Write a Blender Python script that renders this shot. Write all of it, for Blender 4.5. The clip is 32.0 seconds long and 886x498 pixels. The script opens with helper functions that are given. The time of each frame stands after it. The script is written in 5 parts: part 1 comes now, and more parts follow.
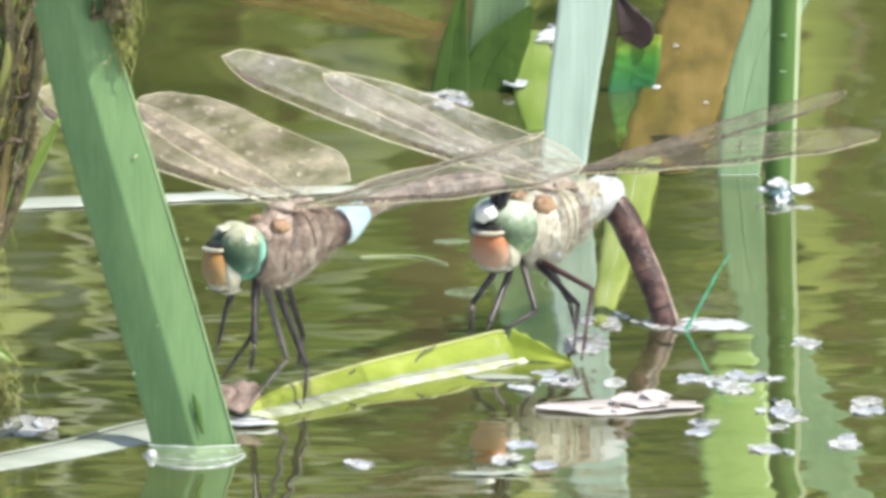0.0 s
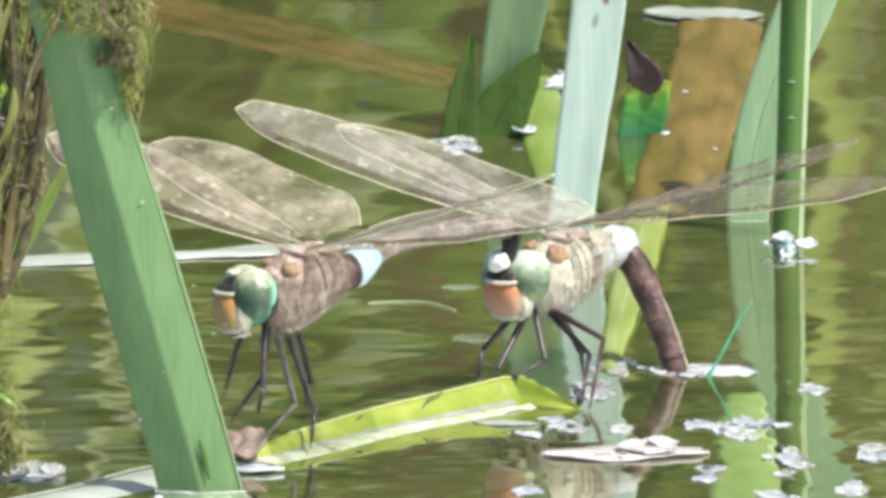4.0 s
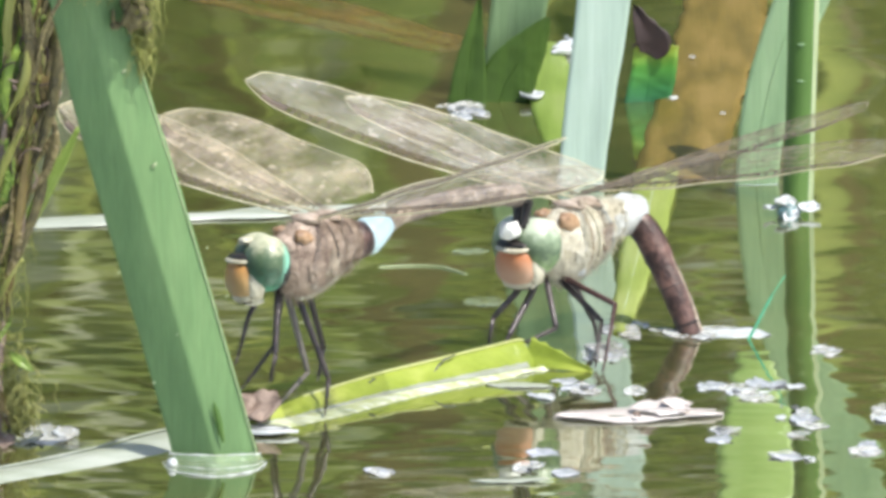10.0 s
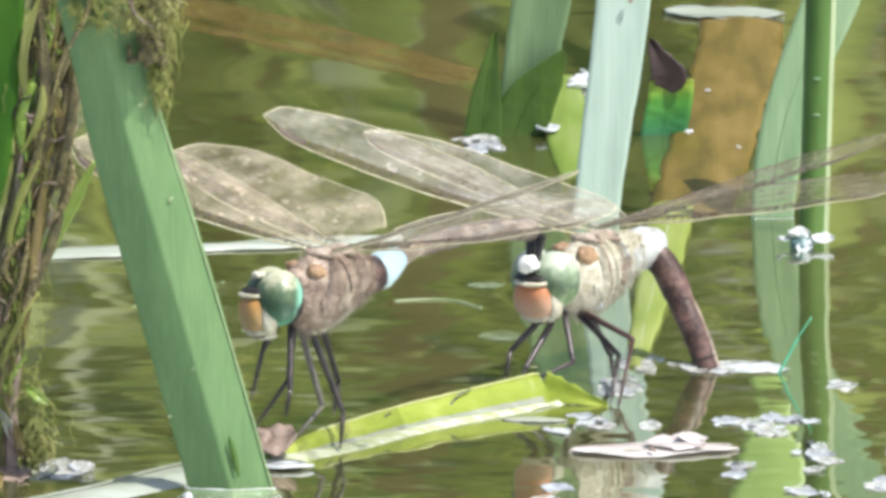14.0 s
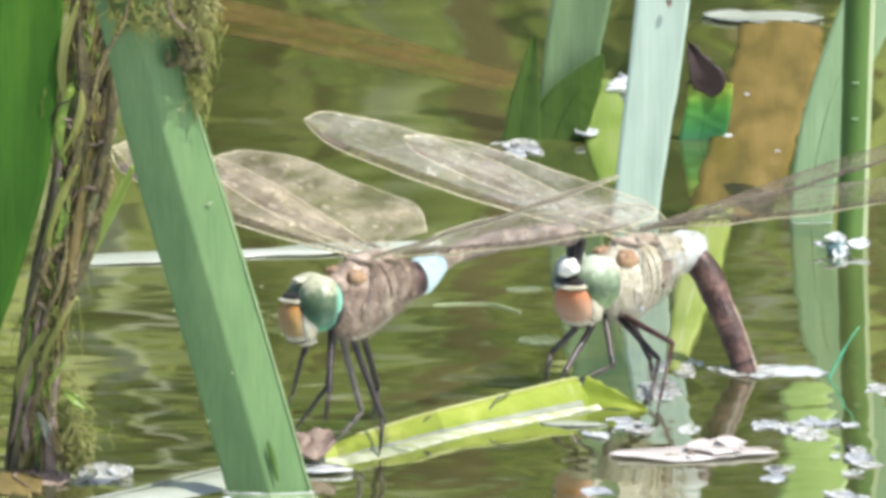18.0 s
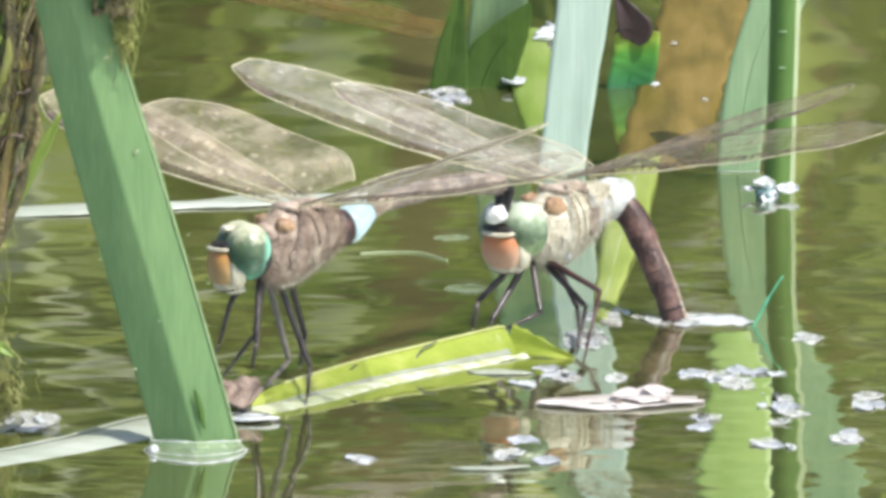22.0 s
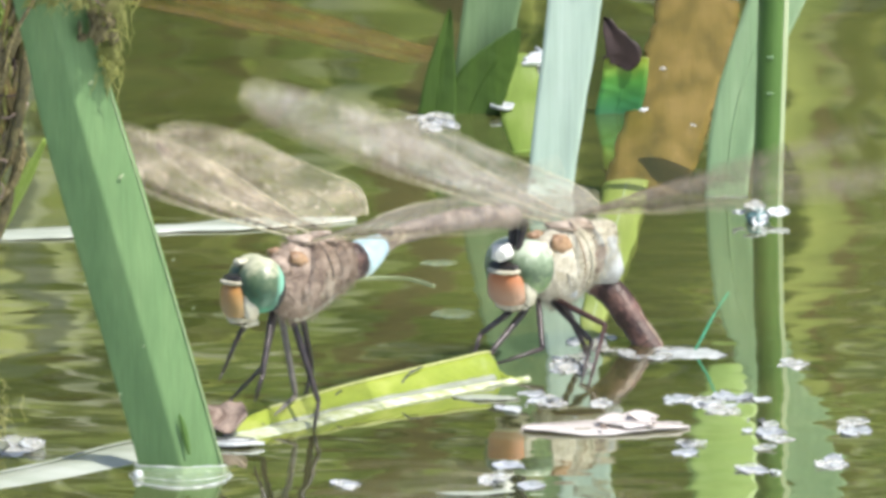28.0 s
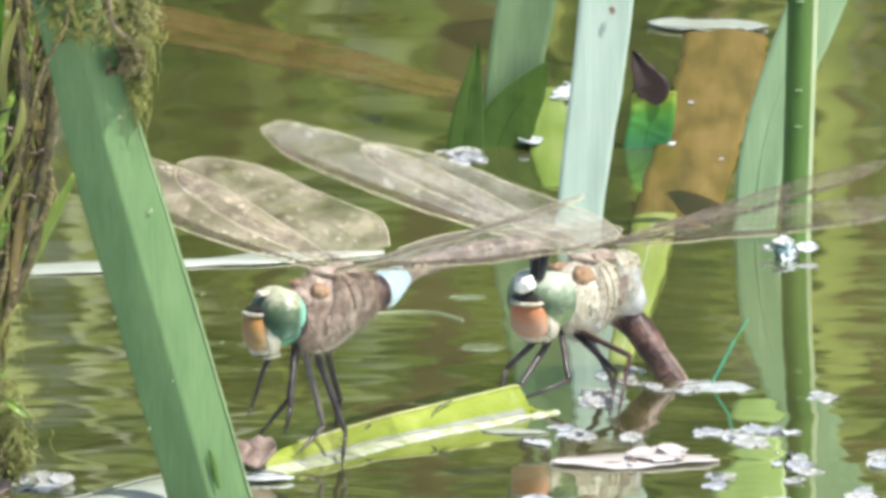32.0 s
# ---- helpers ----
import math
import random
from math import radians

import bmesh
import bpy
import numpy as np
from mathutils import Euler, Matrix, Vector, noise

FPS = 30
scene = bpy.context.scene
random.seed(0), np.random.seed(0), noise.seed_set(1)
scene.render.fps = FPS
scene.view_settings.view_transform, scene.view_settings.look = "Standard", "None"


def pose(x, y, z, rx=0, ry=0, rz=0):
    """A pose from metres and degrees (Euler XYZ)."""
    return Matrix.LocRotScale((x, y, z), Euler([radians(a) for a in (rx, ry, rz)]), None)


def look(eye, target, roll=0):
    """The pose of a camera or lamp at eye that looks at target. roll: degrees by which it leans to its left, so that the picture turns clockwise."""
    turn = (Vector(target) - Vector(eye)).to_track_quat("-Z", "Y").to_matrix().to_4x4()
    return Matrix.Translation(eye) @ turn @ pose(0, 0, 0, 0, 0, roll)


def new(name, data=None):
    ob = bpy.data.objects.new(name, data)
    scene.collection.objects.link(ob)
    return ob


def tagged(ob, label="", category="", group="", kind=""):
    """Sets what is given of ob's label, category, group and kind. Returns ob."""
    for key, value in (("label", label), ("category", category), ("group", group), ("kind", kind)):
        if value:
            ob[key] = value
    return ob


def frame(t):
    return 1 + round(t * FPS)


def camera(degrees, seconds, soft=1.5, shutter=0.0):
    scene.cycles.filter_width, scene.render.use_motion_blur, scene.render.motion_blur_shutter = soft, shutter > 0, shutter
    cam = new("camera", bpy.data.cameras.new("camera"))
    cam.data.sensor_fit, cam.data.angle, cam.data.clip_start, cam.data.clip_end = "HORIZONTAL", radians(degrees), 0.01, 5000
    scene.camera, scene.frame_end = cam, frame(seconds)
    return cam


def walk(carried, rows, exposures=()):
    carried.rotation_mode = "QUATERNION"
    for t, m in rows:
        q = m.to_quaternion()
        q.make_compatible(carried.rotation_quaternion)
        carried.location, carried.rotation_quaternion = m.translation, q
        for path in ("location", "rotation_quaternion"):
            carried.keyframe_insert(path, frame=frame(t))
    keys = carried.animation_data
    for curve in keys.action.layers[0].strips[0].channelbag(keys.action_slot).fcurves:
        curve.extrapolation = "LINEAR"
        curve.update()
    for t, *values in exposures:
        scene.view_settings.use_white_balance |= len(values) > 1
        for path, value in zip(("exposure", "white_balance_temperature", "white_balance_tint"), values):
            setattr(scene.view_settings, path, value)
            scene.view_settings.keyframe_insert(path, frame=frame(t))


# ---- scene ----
# The eye stands about 3.5 m off with a very long lens, 0.73 m above the pond.
# The pond surface is z = 0; x runs to the right and y away from the eye.
cam = camera(2.139, 32.0, soft=3.8, shutter=0.5)
# seconds, pan, tilt and roll in degrees, sway of the eye in mm (sideways, upwards)
PATH = [
    (0, -0.030, -12.074, 0.052, 2.0, 5.4),
    (0.5, 0.000, -12.046, -0.073, 1.2, 4.8),
    (1, -0.033, -12.079, 0.001, 2.9, 7.1),
    (1.5, 0.036, -12.043, -0.008, -1.0, 7.1),
    (2, 0.038, -12.063, -0.109, -0.8, 6.5),
    (2.5, -0.029, -12.059, -0.154, 3.6, 5.8),
    (3, -0.082, -12.022, 0.072, 5.7, 6.0),
    (3.5, -0.139, -12.011, 0.119, 7.5, 6.4),
    (5.5, -0.088, -11.825, -0.114, 6.2, 1.0),
    (6, -0.162, -12.043, -0.024, 6.5, -0.8),
    (6.5, -0.096, -12.182, 0.050, -0.1, -0.6),
    (7, -0.008, -11.992, 0.122, -0.8, -0.1),
    (7.5, 0.019, -11.885, 0.066, -0.6, 0.5),
    (8, -0.061, -11.733, 0.174, 4.0, -0.9),
    (8.5, -0.108, -11.808, 0.192, 5.0, -0.3),
    (9, -0.066, -11.910, 0.271, 1.2, -2.0),
    (9.5, 0.030, -11.943, 0.024, -4.3, -1.1),
    (10, 0.023, -11.927, -0.090, -3.9, -2.3),
    (10.5, -0.068, -11.878, -0.221, 2.7, -3.4),
    (11, -0.099, -11.868, -0.204, 4.7, -3.4),
    (11.5, -0.068, -11.828, -0.249, 1.5, -4.3),
    (12, -0.051, -11.852, -0.252, -0.6, -3.4),
    (12.5, -0.082, -11.856, -0.289, 0.1, -3.5),
    (13, -0.161, -11.802, -0.092, 5.0, -4.2),
    (13.5, -0.079, -11.836, 0.078, -0.1, -2.1),
    (14, -0.007, -11.895, -0.026, -4.4, 0.8),
    (14.5, -0.040, -11.910, -0.073, -3.2, 1.6),
    (16.5, 0.018, -11.842, -0.149, -8.1, -2.8),
    (17, -0.080, -11.762, -0.117, -2.3, -3.2),
    (17.5, -0.135, -11.806, -0.110, -0.3, -2.3),
    (18, -0.108, -11.875, -0.083, -4.1, 0.2),
    (18.5, -0.159, -12.018, 0.096, -2.0, 1.1),
    (19, -0.095, -12.003, 0.057, -2.5, 0.9),
    (19.5, -0.093, -11.836, 0.130, 3.5, -2.4),
    (20, -0.045, -11.869, 0.186, -0.2, -2.9),
    (20.5, 0.041, -11.999, 0.139, -6.1, 0.8),
    (21, 0.034, -11.997, 0.139, -5.4, -0.0),
    (21.5, 0.017, -11.983, 0.086, -1.8, -0.4),
    (22, 0.067, -12.003, 0.015, -3.8, 0.4),
    (22.5, 0.003, -12.028, 0.187, -0.2, 0.3),
    (23, 0.057, -12.075, 0.195, -3.5, 1.0),
    (23.5, 0.156, -12.056, 0.191, -7.8, 2.4),
    (24, 0.088, -11.945, 0.359, -0.9, -0.8),
    (24.5, 0.053, -11.910, 0.419, 0.8, -1.6),
    (26.5, 0.135, -11.899, 0.002, -4.7, -0.8),
    (27, 0.097, -11.911, -0.160, -2.7, -0.0),
    (27.5, -0.098, -11.916, 0.063, 8.1, -0.0),
    (28, -0.021, -11.937, 0.046, 3.4, 0.1),
    (28.5, 0.054, -11.973, -0.077, -1.2, 1.4),
    (29, 0.014, -11.969, -0.021, 0.7, 1.4),
    (29.5, 0.047, -11.921, -0.055, -1.3, -0.5),
    (30, 0.066, -11.913, -0.126, -3.4, 0.3),
    (30.5, -0.006, -11.879, -0.105, 0.1, -0.1),
    (31, -0.046, -11.872, -0.163, 2.2, -1.0),
    (31.5, -0.077, -11.857, -0.272, 3.3, -1.6),
    (32, -0.080, -11.840, -0.131, 2.7, -0.8),
]
EYE = (0.0, -3.4235, 0.7277)
walk(cam, [(t, pose(EYE[0] + sx / 1000, EYE[1], EYE[2] + sz / 1000, 90 + tilt, 0, -pan) @ pose(0, 0, 0, 0, 0, roll))
           for t, pan, tilt, roll, sx, sz in PATH], exposures=[(0.0, 0.57, 6290, 10.2), (32.0, 0.57, 6290, 10.2)])

# ---- world and sun ----
SUN_TO = Vector((0.42, -0.26, 0.87)).normalized()
world = bpy.data.worlds.new("sky")
scene.world = world
world.use_nodes = True
wn = world.node_tree.nodes
sky = wn.new("ShaderNodeTexSky")
sky.sky_type = "NISHITA"
sky.sun_disc = False
sky.sun_elevation = math.asin(SUN_TO.z)
sky.sun_rotation = math.atan2(SUN_TO.x, SUN_TO.y)
sky.air_density, sky.dust_density = 1.0, 2.0
wn["Background"].inputs["Strength"].default_value = 0.13
world.node_tree.links.new(sky.outputs[0], wn["Background"].inputs["Color"])
sun = new("sun", bpy.data.lights.new("sun", "SUN"))
sun.data.energy, sun.data.angle, sun.data.color = 4.6, radians(0.53), (1.0, 0.95, 0.86)
sun.matrix_world = look(SUN_TO * 20, (0, 0, 0))


# ---- materials ----
def nodes_of(name):
    m = bpy.data.materials.new(name)
    m.use_nodes = True
    nt = m.node_tree
    return m, nt, nt.nodes["Principled BSDF"], nt.nodes["Material Output"]


def node(nt, kind, **values):
    n = nt.nodes.new(kind)
    for key, v in values.items():
        n.inputs[key.replace("_", " ")].default_value = v
    return n


def coords(nt, scale, turn=(0, 0, 0), source="Object"):
    tc = nt.nodes.new("ShaderNodeTexCoord")
    mp = nt.nodes.new("ShaderNodeMapping")
    mp.inputs["Scale"].default_value = scale
    mp.inputs["Rotation"].default_value = [radians(a) for a in turn]
    nt.links.new(tc.outputs[source], mp.inputs["Vector"])
    return mp.outputs["Vector"]


def noise_of(nt, scale, detail=4.0, rough=0.55, turn=(0, 0, 0)):
    n = node(nt, "ShaderNodeTexNoise", Scale=1.0, Detail=detail, Roughness=rough)
    nt.links.new(coords(nt, scale, turn), n.inputs["Vector"])
    return n.outputs["Fac"]


def ramp(nt, fac, stops):
    r = nt.nodes.new("ShaderNodeValToRGB")
    e = r.color_ramp.elements
    while len(e) < len(stops):
        e.new(0.5)
    for el, (p, c) in zip(e, stops):
        el.position, el.color = p, (*c, 1)
    nt.links.new(fac, r.inputs["Fac"])
    return r.outputs["Color"]


def mix(nt, fac, a, b, blend="MIX"):
    m = nt.nodes.new("ShaderNodeMix")
    m.data_type, m.blend_type = "RGBA", blend
    for key, v in ((0, fac), (6, a), (7, b)):
        if isinstance(v, (int, float)):
            m.inputs[key].default_value = v
        elif isinstance(v, tuple):
            m.inputs[key].default_value = (*v, 1)
        else:
            nt.links.new(v, m.inputs[key])
    return m.outputs[2]


def bump(nt, bsdf, fac, strength, distance):
    b = node(nt, "ShaderNodeBump", Strength=strength, Distance=distance)
    nt.links.new(fac, b.inputs["Height"])
    nt.links.new(b.outputs["Normal"], bsdf.inputs["Normal"])


def leaf_material(name, low, mid, high, rough=0.42, thin=0.25, along="z", spots=0.0, spot=(0.2, 0.13, 0.05)):
    """Leaf skin: fine veins that run along the leaf, broad tone changes, a little light through it."""
    m, nt, b, out = nodes_of(name)
    fine, broad = {"z": ((2600, 2600, 60), (180, 180, 40)), "x": ((60, 2600, 2600), (40, 180, 180)),
                   "y": ((2600, 60, 2600), (180, 40, 180))}[along]
    veins = noise_of(nt, fine, 3.0)
    tone = noise_of(nt, broad, 5.0)
    col = ramp(nt, tone, [(0.32, low), (0.5, mid), (0.7, high)])
    col = mix(nt, 0.14, col, ramp(nt, veins, [(0.35, tuple(c * 0.55 for c in mid)), (0.65, tuple(min(1, c * 1.35) for c in mid))]))
    if spots:
        s = ramp(nt, noise_of(nt, (420, 420, 420), 6.0, 0.7), [(0.60, (0, 0, 0)), (0.70, (1, 1, 1))])
        f = nt.nodes.new("ShaderNodeMath")
        f.operation = "MULTIPLY"
        f.inputs[1].default_value = spots
        nt.links.new(s, f.inputs[0])
        col = mix(nt, f.outputs[0], col, spot)
    nt.links.new(col, b.inputs["Base Color"])
    b.inputs["Roughness"].default_value = rough
    b.inputs["Specular IOR Level"].default_value = 0.4
    bump(nt, b, veins, 0.35, 0.0002)
    t = nt.nodes.new("ShaderNodeBsdfTranslucent")
    nt.links.new(col, t.inputs["Color"])
    s = nt.nodes.new("ShaderNodeMixShader")
    s.inputs[0].default_value = thin
    nt.links.new(b.outputs[0], s.inputs[1])
    nt.links.new(t.outputs[0], s.inputs[2])
    nt.links.new(s.outputs[0], out.inputs["Surface"])
    return m


def plain(name, low, high, rough=0.5, scale=600, bumpy=0.3, depth=0.0003, coat=0.0, stops=(0.35, 0.65)):
    """A skin of two tones in blotches, with fine relief."""
    m, nt, b, out = nodes_of(name)
    a = noise_of(nt, (scale,) * 3, 5.0, 0.6)
    f = noise_of(nt, (scale * 5,) * 3, 3.0)
    col = ramp(nt, a, [(stops[0], low), (stops[1], high)])
    col = mix(nt, 0.25, col, ramp(nt, f, [(0.3, tuple(c * 0.5 for c in low)), (0.7, high)]))
    nt.links.new(col, b.inputs["Base Color"])
    b.inputs["Roughness"].default_value = rough
    b.inputs["Coat Weight"].default_value = coat
    b.inputs["Coat Roughness"].default_value = 0.12
    if bumpy:
        bump(nt, b, f, bumpy, depth)
    return m


def graded(name, stops, axis="z", rough=0.25, coat=0.0, span=(-0.004, 0.004), grain=900, amount=0.2, rim=None):
    """Colours that run from one end of a body part to the other (such as the eyes of a dragonfly)."""
    m, nt, b, out = nodes_of(name)
    tc = nt.nodes.new("ShaderNodeTexCoord")
    sx = nt.nodes.new("ShaderNodeSeparateXYZ")
    nt.links.new(tc.outputs["Object"], sx.inputs[0])
    r = node(nt, "ShaderNodeMapRange")
    r.inputs["From Min"].default_value, r.inputs["From Max"].default_value = span
    nt.links.new(sx.outputs[axis.upper()], r.inputs["Value"])
    n = noise_of(nt, (grain,) * 3, 5.0, 0.65)
    add = nt.nodes.new("ShaderNodeMath")
    add.operation = "MULTIPLY_ADD"
    nt.links.new(n, add.inputs[0])
    add.inputs[1].default_value = amount
    sub = nt.nodes.new("ShaderNodeMath")
    sub.operation = "SUBTRACT"
    nt.links.new(r.outputs[0], sub.inputs[0])
    sub.inputs[1].default_value = amount * 0.5
    nt.links.new(sub.outputs[0], add.inputs[2])
    col = ramp(nt, add.outputs[0], stops)
    if rim:
        back = node(nt, "ShaderNodeMapRange")
        back.inputs["From Min"].default_value, back.inputs["From Max"].default_value = 0.0016, 0.0025
        nt.links.new(sx.outputs["X"], back.inputs["Value"])
        col = mix(nt, back.outputs[0], col, rim)
    nt.links.new(col, b.inputs["Base Color"])
    b.inputs["Roughness"].default_value = rough
    b.inputs["Coat Weight"].default_value = coat
    b.inputs["Coat Roughness"].default_value = 0.08
    bump(nt, b, noise_of(nt, (6000,) * 3, 1.0), 0.15, 0.0001)
    return m


def water_material():
    """Murky pond water seen at a low angle: a clear, wavy mirror over olive silt, calm behind, rippled in front."""
    m, nt, b, out = nodes_of("pond_water")
    murk = noise_of(nt, (9, 26, 1), 4.0)
    silt = noise_of(nt, (60, 120, 1), 5.0)
    col = mix(nt, 0.4, ramp(nt, murk, [(0.35, (0.045, 0.05, 0.014)), (0.65, (0.10, 0.10, 0.03))]),
              ramp(nt, silt, [(0.35, (0.04, 0.05, 0.013)), (0.7, (0.12, 0.105, 0.036))]))
    nt.links.new(col, b.inputs["Base Color"])
    b.inputs["Roughness"].default_value = 0.3
    b.inputs["Specular IOR Level"].default_value = 0.0
    where = nt.nodes.new("ShaderNodeNewGeometry")
    split = nt.nodes.new("ShaderNodeSeparateXYZ")
    nt.links.new(where.outputs["Position"], split.inputs[0])
    near = node(nt, "ShaderNodeMapRange")
    near.inputs["From Min"].default_value, near.inputs["From Max"].default_value = 0.09, -0.10
    near.inputs["To Min"].default_value, near.inputs["To Max"].default_value = 0.0, 1.0
    nt.links.new(split.outputs["Y"], near.inputs["Value"])
    last = None
    gusts = node(nt, "ShaderNodeMapRange")
    gusts.inputs["From Min"].default_value, gusts.inputs["From Max"].default_value = 0.45, 0.65
    gusts.inputs["To Min"].default_value, gusts.inputs["To Max"].default_value = 0.05, 1.0
    nt.links.new(noise_of(nt, (9, 13, 1), 1.0, 0.5, (0, 0, 25)), gusts.inputs["Value"])
    for scale, detail, turn, depth, mask in (((8, 8, 1), 1.0, 0, 0.0010, None), ((15, 26, 1), 1.0, 6, 0.00030, None),
                                             ((26, 66, 1), 1.0, -8, 0.00011, gusts), ((44, 84, 1), 1.5, -10, 0.00020, near)):
        bp = node(nt, "ShaderNodeBump", Strength=1.0, Distance=depth)
        nt.links.new(noise_of(nt, scale, detail, 0.45, (0, 0, turn)), bp.inputs["Height"])
        if mask:
            nt.links.new(mask.outputs[0], bp.inputs["Strength"])
        if last:
            nt.links.new(last.outputs[0], bp.inputs["Normal"])
        last = bp
    gloss = nt.nodes.new("ShaderNodeBsdfGlossy")
    gloss.inputs["Roughness"].default_value = 0.034
    gloss.inputs["Color"].default_value = (0.95, 0.97, 0.92, 1)
    nt.links.new(last.outputs[0], gloss.inputs["Normal"])
    s = nt.nodes.new("ShaderNodeMixShader")
    s.inputs[0].default_value = 0.62
    nt.links.new(b.outputs[0], s.inputs[1])
    nt.links.new(gloss.outputs[0], s.inputs[2])
    nt.links.new(s.outputs[0], out.inputs["Surface"])
    return m


def wing_material(name, tint, body, gloss_rough=0.16):
    """Thin amber membrane: mostly clear, with a faint silky sheen and cloudy tint."""
    m, nt, b, out = nodes_of(name)
    cloud = noise_of(nt, (95, 95, 95), 4.0, 0.55)
    fine = noise_of(nt, (420, 420, 420), 3.0, 0.55)
    pale = ramp(nt, fine, [(0.35, tint), (0.7, tuple(min(1, c * 1.35) for c in tint))])
    amber = ramp(nt, noise_of(nt, (210, 210, 210), 4.0, 0.65), [(0.5, (0, 0, 0)), (0.75, (0.4, 0.4, 0.4))])
    nt.links.new(mix(nt, amber, pale, (tint[0] * 0.9, tint[1] * 0.66, tint[2] * 0.42)), b.inputs["Base Color"])
    b.inputs["Roughness"].default_value = gloss_rough
    b.inputs["Specular IOR Level"].default_value = 0.9
    bump(nt, b, fine, 1.0, 0.0008)
    clear = nt.nodes.new("ShaderNodeBsdfTransparent")
    clear.inputs["Color"].default_value = (0.97, 0.95, 0.9, 1)
    s = nt.nodes.new("ShaderNodeMixShader")
    r = node(nt, "ShaderNodeMapRange")
    r.inputs["From Min"].default_value, r.inputs["From Max"].default_value = 0.36, 0.64
    r.inputs["To Min"].default_value, r.inputs["To Max"].default_value = body
    nt.links.new(cloud, r.inputs["Value"])
    # scattered cells turn more opaque: small glints painted into the membrane
    cells = node(nt, "ShaderNodeTexVoronoi", Scale=1.0)
    nt.links.new(coords(nt, (1700, 1200, 300)), cells.inputs["Vector"])
    lit = node(nt, "ShaderNodeMapRange")
    lit.inputs["From Min"].default_value, lit.inputs["From Max"].default_value = 0.88, 1.0
    lit.inputs["To Max"].default_value = 0.7 * body[1]
    sep = nt.nodes.new("ShaderNodeSeparateColor")
    nt.links.new(cells.outputs["Color"], sep.inputs[0])
    nt.links.new(sep.outputs[0], lit.inputs["Value"])
    both = nt.nodes.new("ShaderNodeMath")
    nt.links.new(r.outputs[0], both.inputs[0])
    nt.links.new(lit.outputs[0], both.inputs[1])
    nt.links.new(both.outputs[0], s.inputs[0])
    nt.links.new(clear.outputs[0], s.inputs[1])
    nt.links.new(b.outputs[0], s.inputs[2])
    nt.links.new(s.outputs[0], out.inputs["Surface"])
    return m


def bubble_material():
    m, nt, b, out = nodes_of("water_film")
    b.inputs["Base Color"].default_value = (0.85, 0.9, 0.88, 1)
    b.inputs["Roughness"].default_value = 0.08
    b.inputs["IOR"].default_value = 1.33
    b.inputs["Transmission Weight"].default_value = 0.8
    bump(nt, b, noise_of(nt, (700, 700, 700), 2.0), 0.3, 0.0005)
    return m


WATER = water_material()
REED = leaf_material("reed_leaf", (0.15, 0.27, 0.108), (0.185, 0.318, 0.13), (0.235, 0.37, 0.158), 0.5, 0.3)
LIME = leaf_material("folded_leaf", (0.24, 0.32, 0.035), (0.34, 0.41, 0.06), (0.48, 0.52, 0.13), 0.3, 0.3, "x", 0.35, (0.16, 0.19, 0.03))
# lime tone lightened so that the unseen leaf's reflection comes out bright
LIME_BRIGHT = leaf_material("brightened_lime_leaf", (0.30, 0.45, 0.12), (0.38, 0.53, 0.16), (0.46, 0.60, 0.24), 0.4, 0.3, "y")
LIME_LONG = leaf_material("yellow_lime_leaf", (0.24, 0.31, 0.06), (0.31, 0.38, 0.09), (0.42, 0.47, 0.16), 0.35, 0.3, "y", 0.3, (0.18, 0.2, 0.04))
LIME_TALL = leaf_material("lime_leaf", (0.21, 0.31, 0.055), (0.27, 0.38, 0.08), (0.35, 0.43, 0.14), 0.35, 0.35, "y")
PALE = leaf_material("bleached_leaf", (0.38, 0.49, 0.41), (0.44, 0.56, 0.47), (0.51, 0.61, 0.54), 0.55, 0.15, "z", 0.12, (0.35, 0.42, 0.36))
PALE_FLAT = leaf_material("bleached_floating_leaf", (0.27, 0.30, 0.22), (0.37, 0.40, 0.33), (0.50, 0.52, 0.47), 0.3, 0.1, "x", 0.2, (0.4, 0.42, 0.3))
PALE_DULL = leaf_material("dull_bleached_leaf", (0.20, 0.22, 0.15), (0.29, 0.31, 0.25), (0.42, 0.44, 0.38), 0.3, 0.1, "x", 0.3, (0.24, 0.26, 0.16))
PINKISH = leaf_material("dry_petal_leaf", (0.45, 0.40, 0.36), (0.62, 0.57, 0.54), (0.74, 0.70, 0.68), 0.4, 0.15, "x", 0.3, (0.28, 0.2, 0.15))
# dark green for the shadow shapes on the broad leaf behind
LEAF_SHADE = leaf_material("painted_leaf_shade", (0.022, 0.055, 0.003), (0.040, 0.085, 0.005), (0.065, 0.12, 0.010), 0.6, 0.05)
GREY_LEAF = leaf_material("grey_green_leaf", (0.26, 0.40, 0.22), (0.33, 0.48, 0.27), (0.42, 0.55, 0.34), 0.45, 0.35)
# darker copy of the grey-green leaf, with shade put into its colour
GREY_SHADED = leaf_material("shaded_grey_green_leaf", (0.12, 0.20, 0.09), (0.16, 0.25, 0.12), (0.22, 0.31, 0.17), 0.45, 0.2)
STEM_GREEN = leaf_material("green_stem", (0.045, 0.105, 0.016), (0.07, 0.145, 0.025), (0.105, 0.19, 0.04), 0.5, 0.1)
STEM_EDGE = leaf_material("pale_stem_edge", (0.28, 0.35, 0.18), (0.36, 0.43, 0.24), (0.46, 0.52, 0.33), 0.45, 0.1)
LEAF_RIM = leaf_material("yellow_leaf_edge", (0.44, 0.47, 0.14), (0.54, 0.57, 0.24), (0.64, 0.65, 0.38), 0.35, 0.2, "x")
